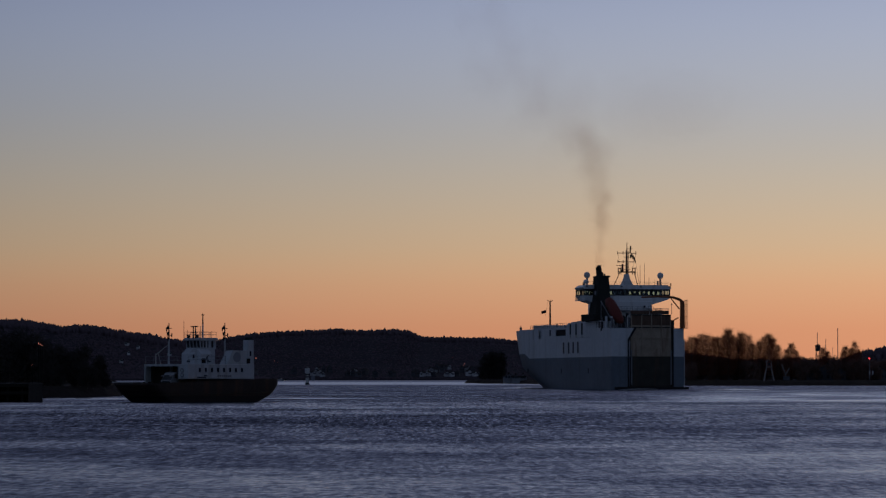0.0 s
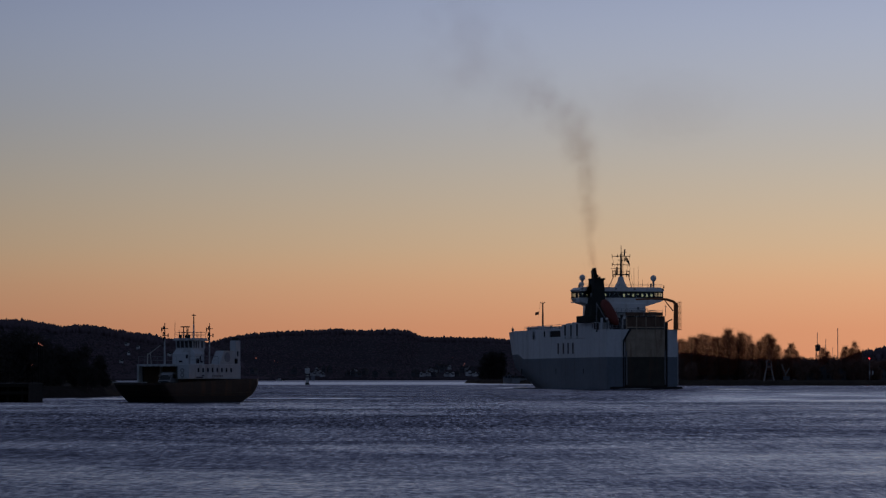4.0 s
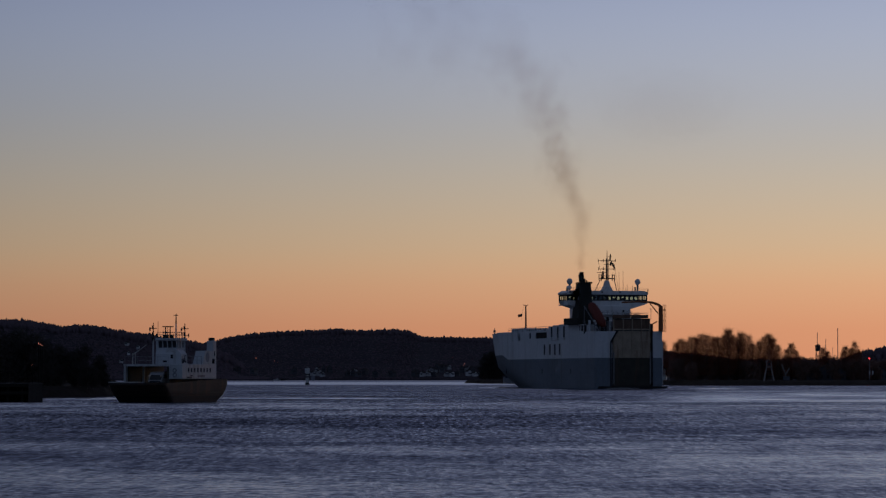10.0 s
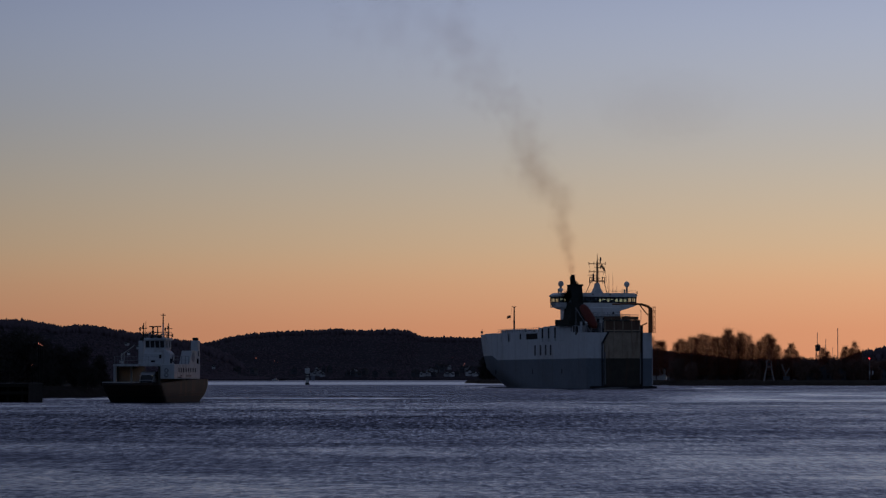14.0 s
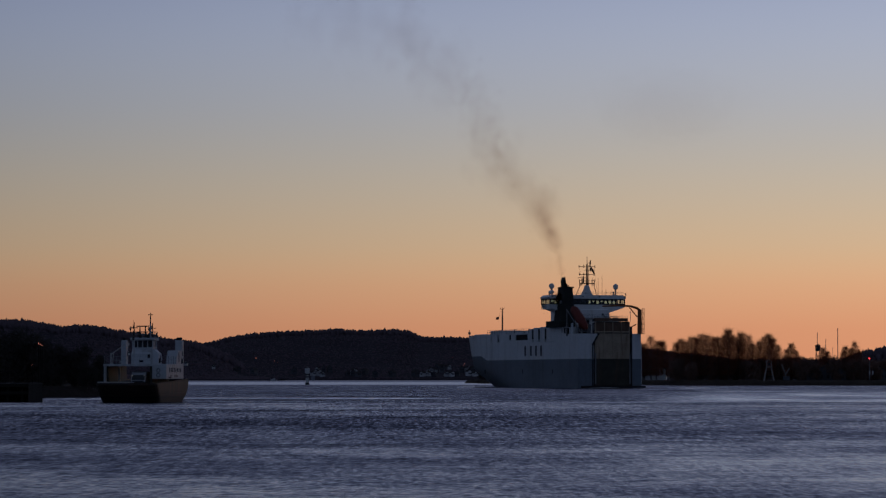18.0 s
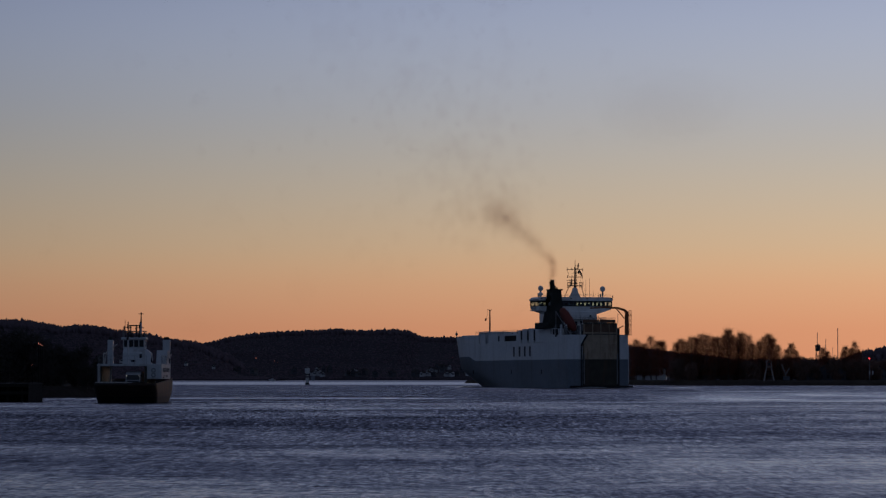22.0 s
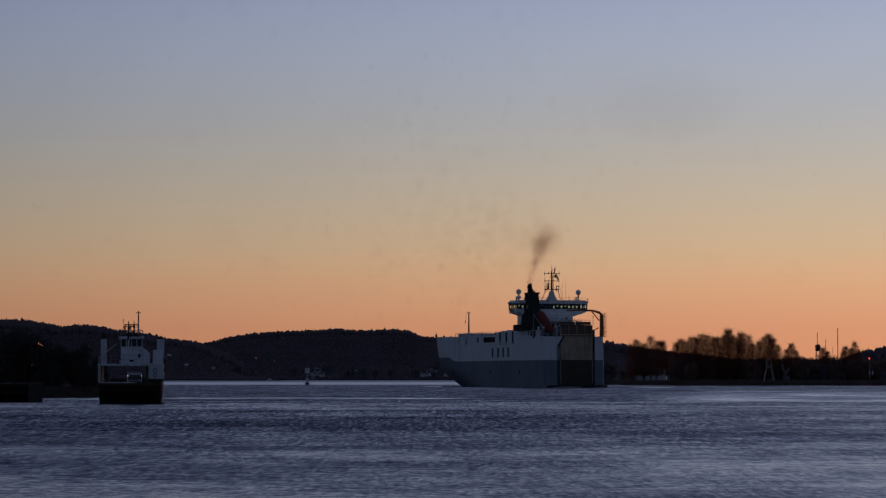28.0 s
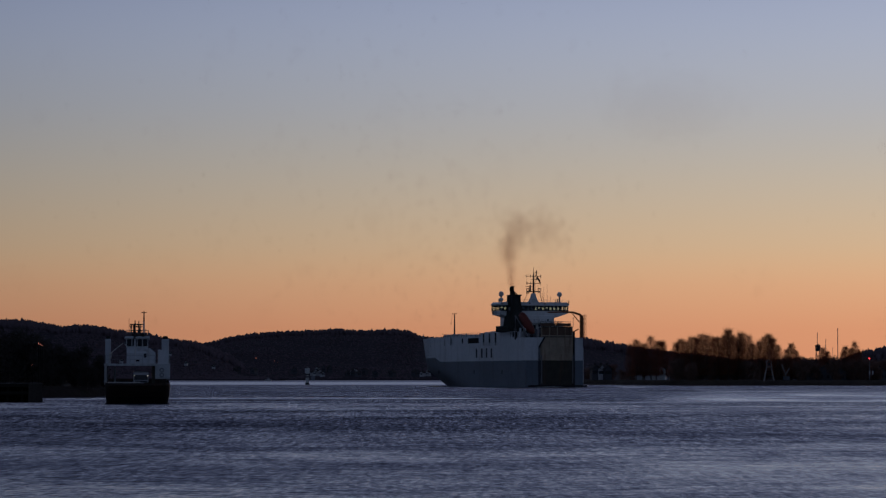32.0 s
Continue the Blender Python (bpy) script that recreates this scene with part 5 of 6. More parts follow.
def van():
    """A white delivery van; its own axes: y to its front."""
    v = tagged(empty("van"), "white van with its front lamps lit, parked on the ferry deck", "van")
    prof = [(-2.6, 0.3), (2.35, 0.3), (2.47, 0.42), (2.45, 0.55), (2.25, 0.64), (1.95, 1.34), (1.78, 1.58), (1.5, 1.72), (1.0, 1.79), (-2.3, 1.80), (-2.55, 1.70), (-2.65, 1.2)]
    body = part("body", prism(fresh(), prof, -0.92, 0.92, "x"), CAR_WHITE, v, "white panelled van body")
    part("windscreen", prism(fresh(), [(2.27, 0.64), (2.31, 0.65), (2.01, 1.33), (1.97, 1.32)], -0.82, 0.82, "x"), GLASS_DARK, body)
    for x in (-0.925, 0.905):
        part("side_window", box(fresh(), x, x + 0.02, 0.6, 1.7, 0.85, 1.4), GLASS_DARK, body)
    part("grille", box(fresh(), -0.75, 0.75, 2.4, 2.485, 0.33, 0.53), GLASS_DARK, body)
    # hood and cheeks are added to screen the lamps from the side
    for x in (-0.88, 0.74):
        part("added_lamp_hood", box(fresh(), x - 0.02, x + 0.16, 2.0, 2.44, 1.26, 1.3), CAR_WHITE, body)
        for xx in (x - 0.03, x + 0.15):
            part("added_lamp_cheek", box(fresh(), xx, xx + 0.02, 2.0, 2.44, 1.12, 1.3), CAR_WHITE, body)
        part("headlight", box(fresh(), x + 0.03, x + 0.1, 2.06, 2.1, 1.17, 1.23), LAMP_WHITE, body, "lit lamp")
    for x in (-0.98, 0.9):
        part("mirror", box(fresh(), x - 0.06, x + 0.14, 1.35, 1.5, 1.15, 1.35), GLASS_DARK, body)
    for x in (-0.9, 0.7):
        for y in (-1.5, 1.55):
            part("wheel", tube(fresh(), (x, y, 0.33), (x + 0.2, y, 0.33), 0.33, 0.33, 12), FUNNEL_BLACK, v, "black tyre")
    return v


VAN = van()


# ---- trees ----
def limb_tree(name, label, tall, spread, limbs, leaves, leaf, bark, leaf_mat, seed, low=0.25, dense=1.0, rise=(0.06, 0.18), slim=0.5):
    """A broadleaf tree: tapered trunk with forking limbs and a crown of many small pieces, uneven, with gaps."""
    rnd = random.Random(seed)
    tree = tagged(empty(name), label, "tree")
    bm = fresh()
    lean = Vector((rnd.uniform(-0.05, 0.05), rnd.uniform(-0.05, 0.05), 1.0))
    top = lean * tall * 0.92
    tube(bm, (0, 0, -0.5), lean * tall * 0.45, tall * 0.014, tall * 0.009, 6)
    tube(bm, lean * tall * 0.45, top, tall * 0.009, tall * 0.002, 5)
    tips = []
    for i in range(limbs):
        t = (i + rnd.random()) / limbs
        k = low + (0.86 - low) * t
        root = lean * tall * k
        a = rnd.uniform(0, 2 * math.pi)
        reach = spread * (0.5 + 0.5 * math.sin(math.pi * (0.15 + 0.75 * t))) * rnd.uniform(0.55, 1.1)
        up = tall * rnd.uniform(*rise) * (1.0 if t < 0.75 else 0.6)
        tip = root + Vector((math.cos(a) * reach, math.sin(a) * reach, up))
        mid = root.lerp(tip, 0.5) - Vector((0, 0, up * 0.12))
        tube(bm, root, mid, tall * 0.0045, tall * 0.003, 4), tube(bm, mid, tip, tall * 0.003, tall * 0.001, 4)
        tips.append((mid, tip))
        for _ in range(2):
            b = a + rnd.uniform(-0.9, 0.9)
            t2 = mid + Vector((math.cos(b) * reach * 0.45, math.sin(b) * reach * 0.45, up * rnd.uniform(0.4, 0.9)))
            tube(bm, mid, t2, tall * 0.002, tall * 0.0008, 3)
            tips.append((mid, t2))
    part("trunk", bm, bark, tree)
    rng = np.random.RandomState(seed)
    pick = rng.randint(0, len(tips), leaves)
    a0, b0 = np.array([t[0] for t in tips])[pick], np.array([t[1] for t in tips])[pick]
    c = a0 + (b0 - a0) * rng.uniform(0.05, 1.15, (leaves, 1)) + rng.normal(0, spread * 0.12 * dense, (leaves, 3))
    c[:, 2] = np.minimum(c[:, 2], tall * 1.02)
    s = leaf * rng.uniform(0.5, 1.5, (leaves, 1))
    d = rng.normal(0, 1, (leaves, 3))
    d *= s * slim / np.linalg.norm(d, axis=1, keepdims=True)
    out = c - np.array([0, 0, tall * 0.5])
    out[:, 2] = np.abs(out[:, 2]) * 0.3 + 1.2
    e = rng.normal(0, 0.5, (leaves, 3)) + out / np.linalg.norm(out, axis=1, keepdims=True)
    e *= s * 1.6 / np.linalg.norm(e, axis=1, keepdims=True)
    f = np.cross(d, e)
    f *= s * slim / (np.linalg.norm(f, axis=1, keepdims=True) + 1e-6)
    verts = np.stack((c - d * 0.5, c + d * 0.5, c + e, c + e * 0.3 + f), 1).reshape(-1, 3)
    i = np.arange(leaves)[:, None] * 4
    faces = np.concatenate((i + np.array([[0, 1, 2]]), i + np.array([[0, 3, 2]])))
    ob = new("crown", mesh_of("crown", verts.tolist(), faces.tolist(), leaf_mat))
    ob.parent = tree
    return tree


def feather_tree(name, label, tall, spread, twigs, seed):
    """A slim bare birch: one or two stems, ascending boughs and a veil of fine upright twigs."""
    rnd = random.Random(seed)
    rng = np.random.RandomState(seed)
    tree = tagged(empty(name), label, "tree")
    bm = fresh()
    lean = Vector((rnd.uniform(-0.03, 0.03), rnd.uniform(-0.03, 0.03), 1.0))
    tube(bm, (0, 0, -0.5), lean * tall * 0.5, tall * 0.012, tall * 0.007, 6)
    tube(bm, lean * tall * 0.5, lean * tall * 0.96, tall * 0.007, tall * 0.0015, 5)

    def girth(f):
        """Reach of the crown at the fraction f of the height: a slim upright oval."""
        return spread * math.sqrt(max(0.0, 1 - ((f - 0.50) / 0.52) ** 2)) * (1.0 - 0.25 * f)

    for i in range(46):
        f = 0.20 + 0.79 * (i + rnd.random()) / 46
        a = rnd.uniform(0, 2 * math.pi)
        out = girth(f) * rnd.uniform(0.35, 1.05)
        tip = lean * tall * f + Vector((math.cos(a) * out, math.sin(a) * out, 0))
        root = lean * max(1.0, tall * f - out * rnd.uniform(1.1, 2.0) - 0.3)
        tube(bm, root, tip, tall * 0.0026, tall * 0.0007, 4)
    part("trunk", bm, BARK, tree)
    # the twigs fill the crown evenly and sweep upwards and outwards
    f = 0.16 + 0.82 * rng.uniform(0, 1, twigs) ** 1.15
    reach = np.array([girth(v) for v in f]) * rng.uniform(0, 1, twigs) ** 0.66 * rng.uniform(0.75, 1.12, twigs)
    turn = rng.uniform(0, 2 * math.pi, twigs)
    c = np.stack((lean.x * tall * f + reach * np.cos(turn), lean.y * tall * f + reach * np.sin(turn), tall * f - 0.8), 1)
    out = np.stack((np.cos(turn), np.sin(turn), np.zeros(twigs)), 1)
    e = out * 0.42 + np.array([0, 0, 0.75]) + rng.normal(0, 0.34, (twigs, 3))
    e *= rng.uniform(0.9, 2.4, (twigs, 1)) / np.linalg.norm(e, axis=1, keepdims=True)
    d = np.cross(e, rng.normal(0, 1, (twigs, 3)))
    d *= rng.uniform(0.012, 0.030, (twigs, 1)) / np.linalg.norm(d, axis=1, keepdims=True)
    f = np.cross(e, d)
    f *= np.linalg.norm(d, axis=1, keepdims=True) / np.linalg.norm(f, axis=1, keepdims=True)
    verts = np.stack((c - d, c + d, c + f, c + e), 1).reshape(-1, 3)
    i = np.arange(twigs)[:, None] * 4
    faces = np.concatenate((i + np.array([[0, 1, 3]]), i + np.array([[1, 2, 3]]), i + np.array([[2, 0, 3]])))
    ob = new("crown", mesh_of("crown", verts.tolist(), faces.tolist(), TWIG))
    ob.parent = tree
    return tree


def grove(kinds, places, group):
    """Plants copies of the given trees; each kind's first copy is the tree itself."""
    used = set()
    rnd = random.Random(len(places) * 7 + 3)
    for i, (x, y, z, s) in enumerate(places):
        src = kinds[i % len(kinds)]
        m = Matrix.LocRotScale((x, y, z), Euler((0, 0, rnd.uniform(0, 6.28))), None)
        if src.name in used:
            ob = copy_thing(src, m)
        else:
            ob = src
            ob.matrix_basis = m
            used.add(src.name)
        ob.scale = (s, s, s * rnd.uniform(0.94, 1.06))
        ob["group"] = group


birches = [feather_tree("birch", "tall bare birch with fine reddish twigs", 18.0, 3.3, 3000 + 900 * (i % 3), 11 + i) for i in range(6)]
rnd = random.Random(21)
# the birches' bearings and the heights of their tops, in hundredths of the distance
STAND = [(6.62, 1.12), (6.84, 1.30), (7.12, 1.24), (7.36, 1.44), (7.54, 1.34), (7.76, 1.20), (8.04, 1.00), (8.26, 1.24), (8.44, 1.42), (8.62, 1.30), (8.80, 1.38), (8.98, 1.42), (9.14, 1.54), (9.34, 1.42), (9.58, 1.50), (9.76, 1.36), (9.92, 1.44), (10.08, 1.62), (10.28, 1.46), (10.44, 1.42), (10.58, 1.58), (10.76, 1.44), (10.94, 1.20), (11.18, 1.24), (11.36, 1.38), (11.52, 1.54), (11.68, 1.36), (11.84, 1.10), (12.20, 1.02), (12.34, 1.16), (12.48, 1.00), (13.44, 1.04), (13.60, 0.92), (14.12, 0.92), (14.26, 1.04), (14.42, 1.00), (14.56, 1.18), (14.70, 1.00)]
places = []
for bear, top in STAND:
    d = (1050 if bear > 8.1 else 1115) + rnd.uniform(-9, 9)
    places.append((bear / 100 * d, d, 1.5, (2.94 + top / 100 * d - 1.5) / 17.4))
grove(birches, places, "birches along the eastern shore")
bushes = [limb_tree("broadleaf_tree", "bare brown bushy tree along the shore", 8.5, 3.4, 16, 2600, 0.30, BARK, UNDERGROWTH, 31 + i, 0.05, 1.7) for i in range(3)]
low_growth = []
for i in range(62):
    x = 81.2 + i * (161.5 - 81.2 + 8) / 61
    low_growth.append((x + rnd.uniform(-1, 1), rnd.uniform(1036, 1075), 1.4, rnd.uniform(0.78, 1.02)))
for i in range(16):
    low_growth.append((60.0 + i * 2.2 + rnd.uniform(-1, 1), rnd.uniform(1165, 1200), 1.4, rnd.uniform(0.4, 0.8)))
for x, tall in ((133.2, 9.6), (134.7, 10.3), (136.4, 9.7), (145.3, 10.6), (152.1, 9.5), (155.5, 9.8)):
    low_growth.append((x, 1062, 1.4, tall / 9.2))
# an opening in the growth lets the white house be seen
low_growth = [p for p in low_growth if not 0.0695 < p[0] / p[1] < 0.0815]
grove(bushes, low_growth, "dark growth on the eastern shore")
west_trees = [limb_tree("shore_tree", "large dark leafy tree on the western bank", 9.0, 3.3, 18, 2600, 0.36, BARK, BUSH, 41 + i, 0.04, 1.6) for i in range(3)]
west_spots = [(-68.9, 9.50), (-66.4, 9.30), (-63.9, 9.78), (-63.2, 8.98), (-60.7, 7.40), (-59.2, 7.83), (-58.6, 6.94), (-56.3, 6.73), (-55.3, 7.20), (-54.4, 6.10), (-53.5, 4.97), (-52.4, 3.64), (-61.4, 5.31), (-64.5, 5.29), (-58.0, 4.46), (-54.9, 4.04), (-52.6, 3.45), (-52.1, 2.93), (-61.8, 4.80), (-61.5, 3.36)]
grove(west_trees, [(x, 425 + 18 * rnd.random() + (0 if x < -52 else 12), 1.3, (z - 1.3) / 8.8) for x, z in west_spots], "trees on the western bank")


point_trees = [limb_tree("point_tree", "dense dark tree on the shore point", 9.0, 2.6, 18, 2600, 0.36, BARK, BUSH, 51 + i, 0.04, 1.5) for i in range(2)]
grove(point_trees, [(x, 1400 + rnd.uniform(-8, 8), 1.2, s) for x, s in ((19.9, 1.1), (21.6, 1.5), (23.5, 1.65), (25.5, 1.7), (27.4, 1.4), (29.1, 0.9))], "trees on the shore point")


# ---- quay and shore furniture ----
def quay():
    q = tagged(empty("quay", pose(-52.7, 336, 0, 0, 0, 8.1)), "dark timber-fronted ferry quay with a concrete head", "quay", "", "structure")
    head = -47.6 - -52.7
    part("quay_deck", box(fresh(), -40, head - 0.2, 0, 60, 1.75, 2.2, 0.05), TAR, q, "dark quay deck")
    part("concrete_head", box(fresh(), head - 1.7, head, -0.2, 22, -1.0, 2.25, 0.06), CONCRETE, q, "stained concrete quay head")
    part("back_wall", box(fresh(), -40, head - 1.7, 6, 6.4, -1.0, 1.75), TAR, q, "black wall under the quay")
    for i in range(22):
        x = head - 2.4 - i * 1.7
        part("pile", tube(fresh(), (x, 0.4, -1.0), (x, 0.4, 1.75), 0.17, 0.17, 8), TAR, q)
    part("fender_beam", box(fresh(), -40, head - 1.7, -0.05, 0.2, 0.9, 1.3), TAR, q)
    return q


quay()


def house(name, x, y, z, w, d, h, roof_h, wall, turn, label=""):
    """A gabled house with windows, a door and a chimney."""
    hs = tagged(empty(name, pose(x, y, z, 0, 0, turn)), label or "small gabled house with a dark tiled roof on the shore", "house", "houses along the shore")
    part("wall", prism(fresh(), [(-w / 2, -1.5), (w / 2, -1.5), (w / 2, h), (0, h + roof_h * 0.96), (-w / 2, h)], -d / 2, d / 2), wall, hs)
    for s in (-1, 1):
        roof = part("roof", prism(fresh(), [(s * (w / 2 + 0.4), h - 0.25), (0, h + roof_h), (0, h + roof_h + 0.2), (s * (w / 2 + 0.4), h - 0.02)], -d / 2 - 0.4, d / 2 + 0.4), ROOF, hs)
    part("chimney", box(fresh(), -0.35, 0.35, -0.4, 0.4, h + roof_h * 0.6, h + roof_h + 0.9), CONCRETE, roof)
    for fl in range(max(1, int(h // 2.6))):
        for i in (-1, 0, 1):
            wx, wz = i * w * 0.29, 0.9 + fl * 2.6
            part("window", box(fresh(), wx - 0.45, wx + 0.45, -d / 2 - 0.04, -d / 2 + 0.05, wz, wz + 1.2), GLASS_DARK, hs)
    return hs


rnd = random.Random(77)
# villages on the far shore
for vx, vy in VILLAGE:
    for i in range(3):
        x, d = vx + (i - 1) * 5.4 + rnd.uniform(-1, 1), vy - rnd.uniform(2, 18)
        house("house", x, d, max(1.0, far_shape(x, d)) + 1.2, rnd.uniform(3.2, 4.6), 5, rnd.choice((2.2, 2.6, 3.4)), 1.5, WALL_WHITE if rnd.random() < 0.6 else WALL_GREY, rnd.uniform(-40, 40), "small pale wooden house on the far shore")
for x, d in ((-26.6, 2717), (-48.2, 2708), (-64.8, 2699), (-216.2, 2852), (-201.1, 2762), (-183.3, 2744), (-144.9, 2744)):
    house("house", x, d, max(1.0, far_shape(x, d)) + 2.5, 5, 6, 3.0, 2.0, WALL_GREY, rnd.uniform(-40, 40), "dim wooden house on the far hillside")
# houses on the western hillside
for x, d in ((-312.0, 2791), (-299.5, 2778), (-302.9, 2724), (-302.3, 2657), (-383.5, 2648), (-219.5, 2703), (-449.3, 2921), (-243.1, 2678), (-265.3, 2741)):
    house("house", x, d, west_shape(x, d) + 1.2, 2.8, 4, 1.9, 1.0, WALL_WHITE, rnd.uniform(-30, 30), "small pale house among the hillside trees")
# houses on the eastern point
for x, w, wall in ((82.9, 4.0, WALL_WHITE), (85.8, 5.6, WALL_BRIGHT), (78.8, 2.6, WALL_WHITE), (60.8, 3.2, WALL_GREY), (63.1, 3.4, WALL_WHITE), (65.4, 3.0, WALL_GREY)):
    house("house", x, 1128 + rnd.uniform(-6, 6), 3.4, w, 5, 2.9, 1.5, wall, rnd.uniform(-15, 15), "pale wooden house by the eastern shore")
for x, w, h in ((29.6, 4.4, 1.7), (32.6, 3.6, 1.4), (36.2, 3.2, 1.6)):
    house("house", x, 1275 + rnd.uniform(-4, 4), 1.6, w, 5, h, 1.0, GREY_PAINT, rnd.uniform(-15, 15), "low pale boathouse on the point")
for x, w, h, wall in ((158.6, 6.4, 3.6, WALL_DARK), (136.4, 5, 3.0, WALL_GREY), (142.5, 8, 4.2, WALL_GREY), (146.0, 6, 3.4, WALL_GREY), (150.4, 5, 2.4, WALL_GREY), (161.5, 5, 2.8, WALL_GREY)):
    house("house", x, 1046 + rnd.uniform(-4, 4), 1.7, w, 7, h, 1.8, wall, rnd.uniform(-12, 12), "dim blue-grey boarded house behind the shore")


def street_lamp(x, y, z, r, mat, label, tall=4.0):
    lamp = tagged(empty("street_lamp", pose(x, y, z)), label, "lamp", "lamps along the shores")
    part("pole", tube(fresh(), (0, 0, -3), (0, 0, tall), 0.1, 0.07, 6), TAR, lamp)
    part("lamp_head", ball(fresh(), (0, -0.1, tall), r, 0.8, 8, 6), mat, lamp, "glowing lamp head")
    return lamp


for x, y, z, r in ((-181.79, 2746, 17.71, 0.45), (-162.47, 2726, 14.83, 0.4), (-159.74, 2726, 13.74, 0.28), (20.57, 2706, 12.0, 0.42), (20.02, 2706, 9.82, 0.25), (8.92, 2786, 18.54, 0.3), (-166.83, 2726, 14.28, 0.2), (-59.49, 416, 3.93, 0.06), (-59.24, 416, 3.84, 0.07), (-58.99, 416, 3.58, 0.05), (-60.4, 416, 0.75, 0.03)):
    street_lamp(x, y, z, r, LAMP_WARM, "small orange street lamp, lit")


def beacon():
    """A sea mark on the fairway: pale column with a slatted top on a dark base."""
    b = tagged(empty("sea_beacon", pose(-54.2, 1130, 0)), "pale cylindrical sea beacon with a slatted day mark", "beacon")
    part("base", tube(fresh(), (0, 0, -1.0), (0, 0, 0.8), 0.95, 0.8, 14), FERRY_BOOT, b, "dark tarred base")
    part("column", tube(fresh(), (0, 0, 0.8), (0, 0, 5.8), 0.66, 0.60, 14), RADOME, b, "white column")
    for z0, z1, mat in ((2.9, 3.3, MAST_DARK), (3.9, 4.3, MAST_DARK), (4.5, 5.4, RADOME), (5.6, 6.5, RADOME)):
        part("day_mark_slat", box(fresh(), -0.95, 0.95, -0.95, 0.95, z0, z1, 0.05), mat, b)
    part("side_board", box(fresh(), 1.5, 3.0, -0.3, 0.3, 1.6, 3.4, 0.05), GREY_PAINT, b, "small pale board beside the column")
    part("board_arm", tube(fresh(), (0.5, 0, 2.6), (1.6, 0, 2.6), 0.12, 0.12, 6), STEEL, b)
    part("lantern", tube(fresh(), (0, 0, 6.6), (0, 0, 7.3), 0.28, 0.22, 10), STEEL, b)
    return b


beacon()


def light_tower():
    """A small harbour light: a boarded cabin with a pitched roof on slanting legs."""
    t = tagged(empty("light_tower", pose(117.3, 1018, 1.2)), "small pale harbour light cabin on slanting legs", "lighthouse")
    for x0, x1 in ((-2.0, -0.8), (2.0, 0.8)):
        for y in (-0.8, 0.8):
            part("leg", tube(fresh(), (x0, y, -0.4), (x1, y * 0.5, 5.3), 0.24, 0.19, 6), PALE_BOARD, t)
    for z, w in ((1.9, 1.5), (3.7, 1.1)):
        part("cross_tie", box(fresh(), -w, w, -0.62, -0.5, z, z + 0.14), TAR, t)
    part("platform", box(fresh(), -1.15, 1.15, -0.9, 0.9, 5.3, 5.5), PALE_BOARD, t)
    cabin = part("lantern_house", box(fresh(), -0.85, 0.85, -0.7, 0.7, 5.5, 7.2), WALL_RED, t, "dull red boarded cabin")
    for x in (-0.92, 0.72):
        part("corner_board", box(fresh(), x, x + 0.2, -0.76, -0.56, 5.5, 7.2), PALE_BOARD, cabin)
    part("lantern_window", box(fresh(), -0.3, 0.3, -0.74, -0.68, 6.0, 6.9), GLASS_DARK, cabin)
    for k in (-1, 1):
        part("lantern_roof", prism(fresh(), [(k * 1.1, 7.15), (0, 8.0), (0, 8.16), (k * 1.1, 7.32)], -0.9, 0.9), PALE_BOARD, t)
    return t


light_tower()
frame_ob = tagged(empty("boat_hoist", pose(124.0, 1020, 1.3)), "pale v-shaped boat hoist on the shore", "hoist")
for a, b in (((-1.9, 0, 6.4), (-0.4, 0, 2.6)), ((0.9, 0, 4.9), (-0.4, 0, 2.6)), ((-0.4, 0, 2.6), (-0.4, 0, -0.3))):
    part("arm", tube(fresh(), a, b, 0.2, 0.2, 6), PALE_BOARD, frame_ob)
part("hoist_base", box(fresh(), -1.3, 0.9, -1, 1, -0.4, 2.0, 0.1), WALL_GREY, frame_ob)


def water_tower():
    t = tagged(empty("water_tower", pose(144.8, 1092, 1.5)), "dark tank tower on braced legs with a mast", "tower")
    z0, z1 = 13.04 - 1.5, 15.24 - 1.5
    for a in range(4):
        c, s = math.cos(a * math.pi / 2 + 0.8), math.sin(a * math.pi / 2 + 0.8)
        part("leg", tube(fresh(), (1.5 * c, 1.5 * s, -0.5), (0.95 * c, 0.95 * s, z0), 0.11, 0.09, 5), MAST_DARK, t)
        for b0, b1, w0, w1 in ((3.0, 7.0, 1.35, 1.16), (7.0, 11.0, 1.16, 1.0)):
            part("brace", tube(fresh(), (w0 * c, w0 * s, b0), (-w1 * s, w1 * c, b1), 0.05, 0.05, 4), MAST_DARK, t)
            part("brace", tube(fresh(), (-w0 * s, w0 * c, b0), (w1 * c, w1 * s, b1), 0.05, 0.05, 4), MAST_DARK, t)
    part("tank", tube(fresh(), (0, 0, z0), (0, 0, z1), 1.0, 1.0, 14), MAST_DARK, t)
    part("tank_roof", tube(fresh(), (0, 0, z1), (0, 0, z1 + 0.5), 1.15, 0.2, 12), FUNNEL_BLACK, t)
    part("top_mast", tube(fresh(), (-0.2, 0, z1), (-0.2, 0, 20.30 - 1.5), 0.14, 0.1, 6), STEEL, t)
    return t


water_tower()
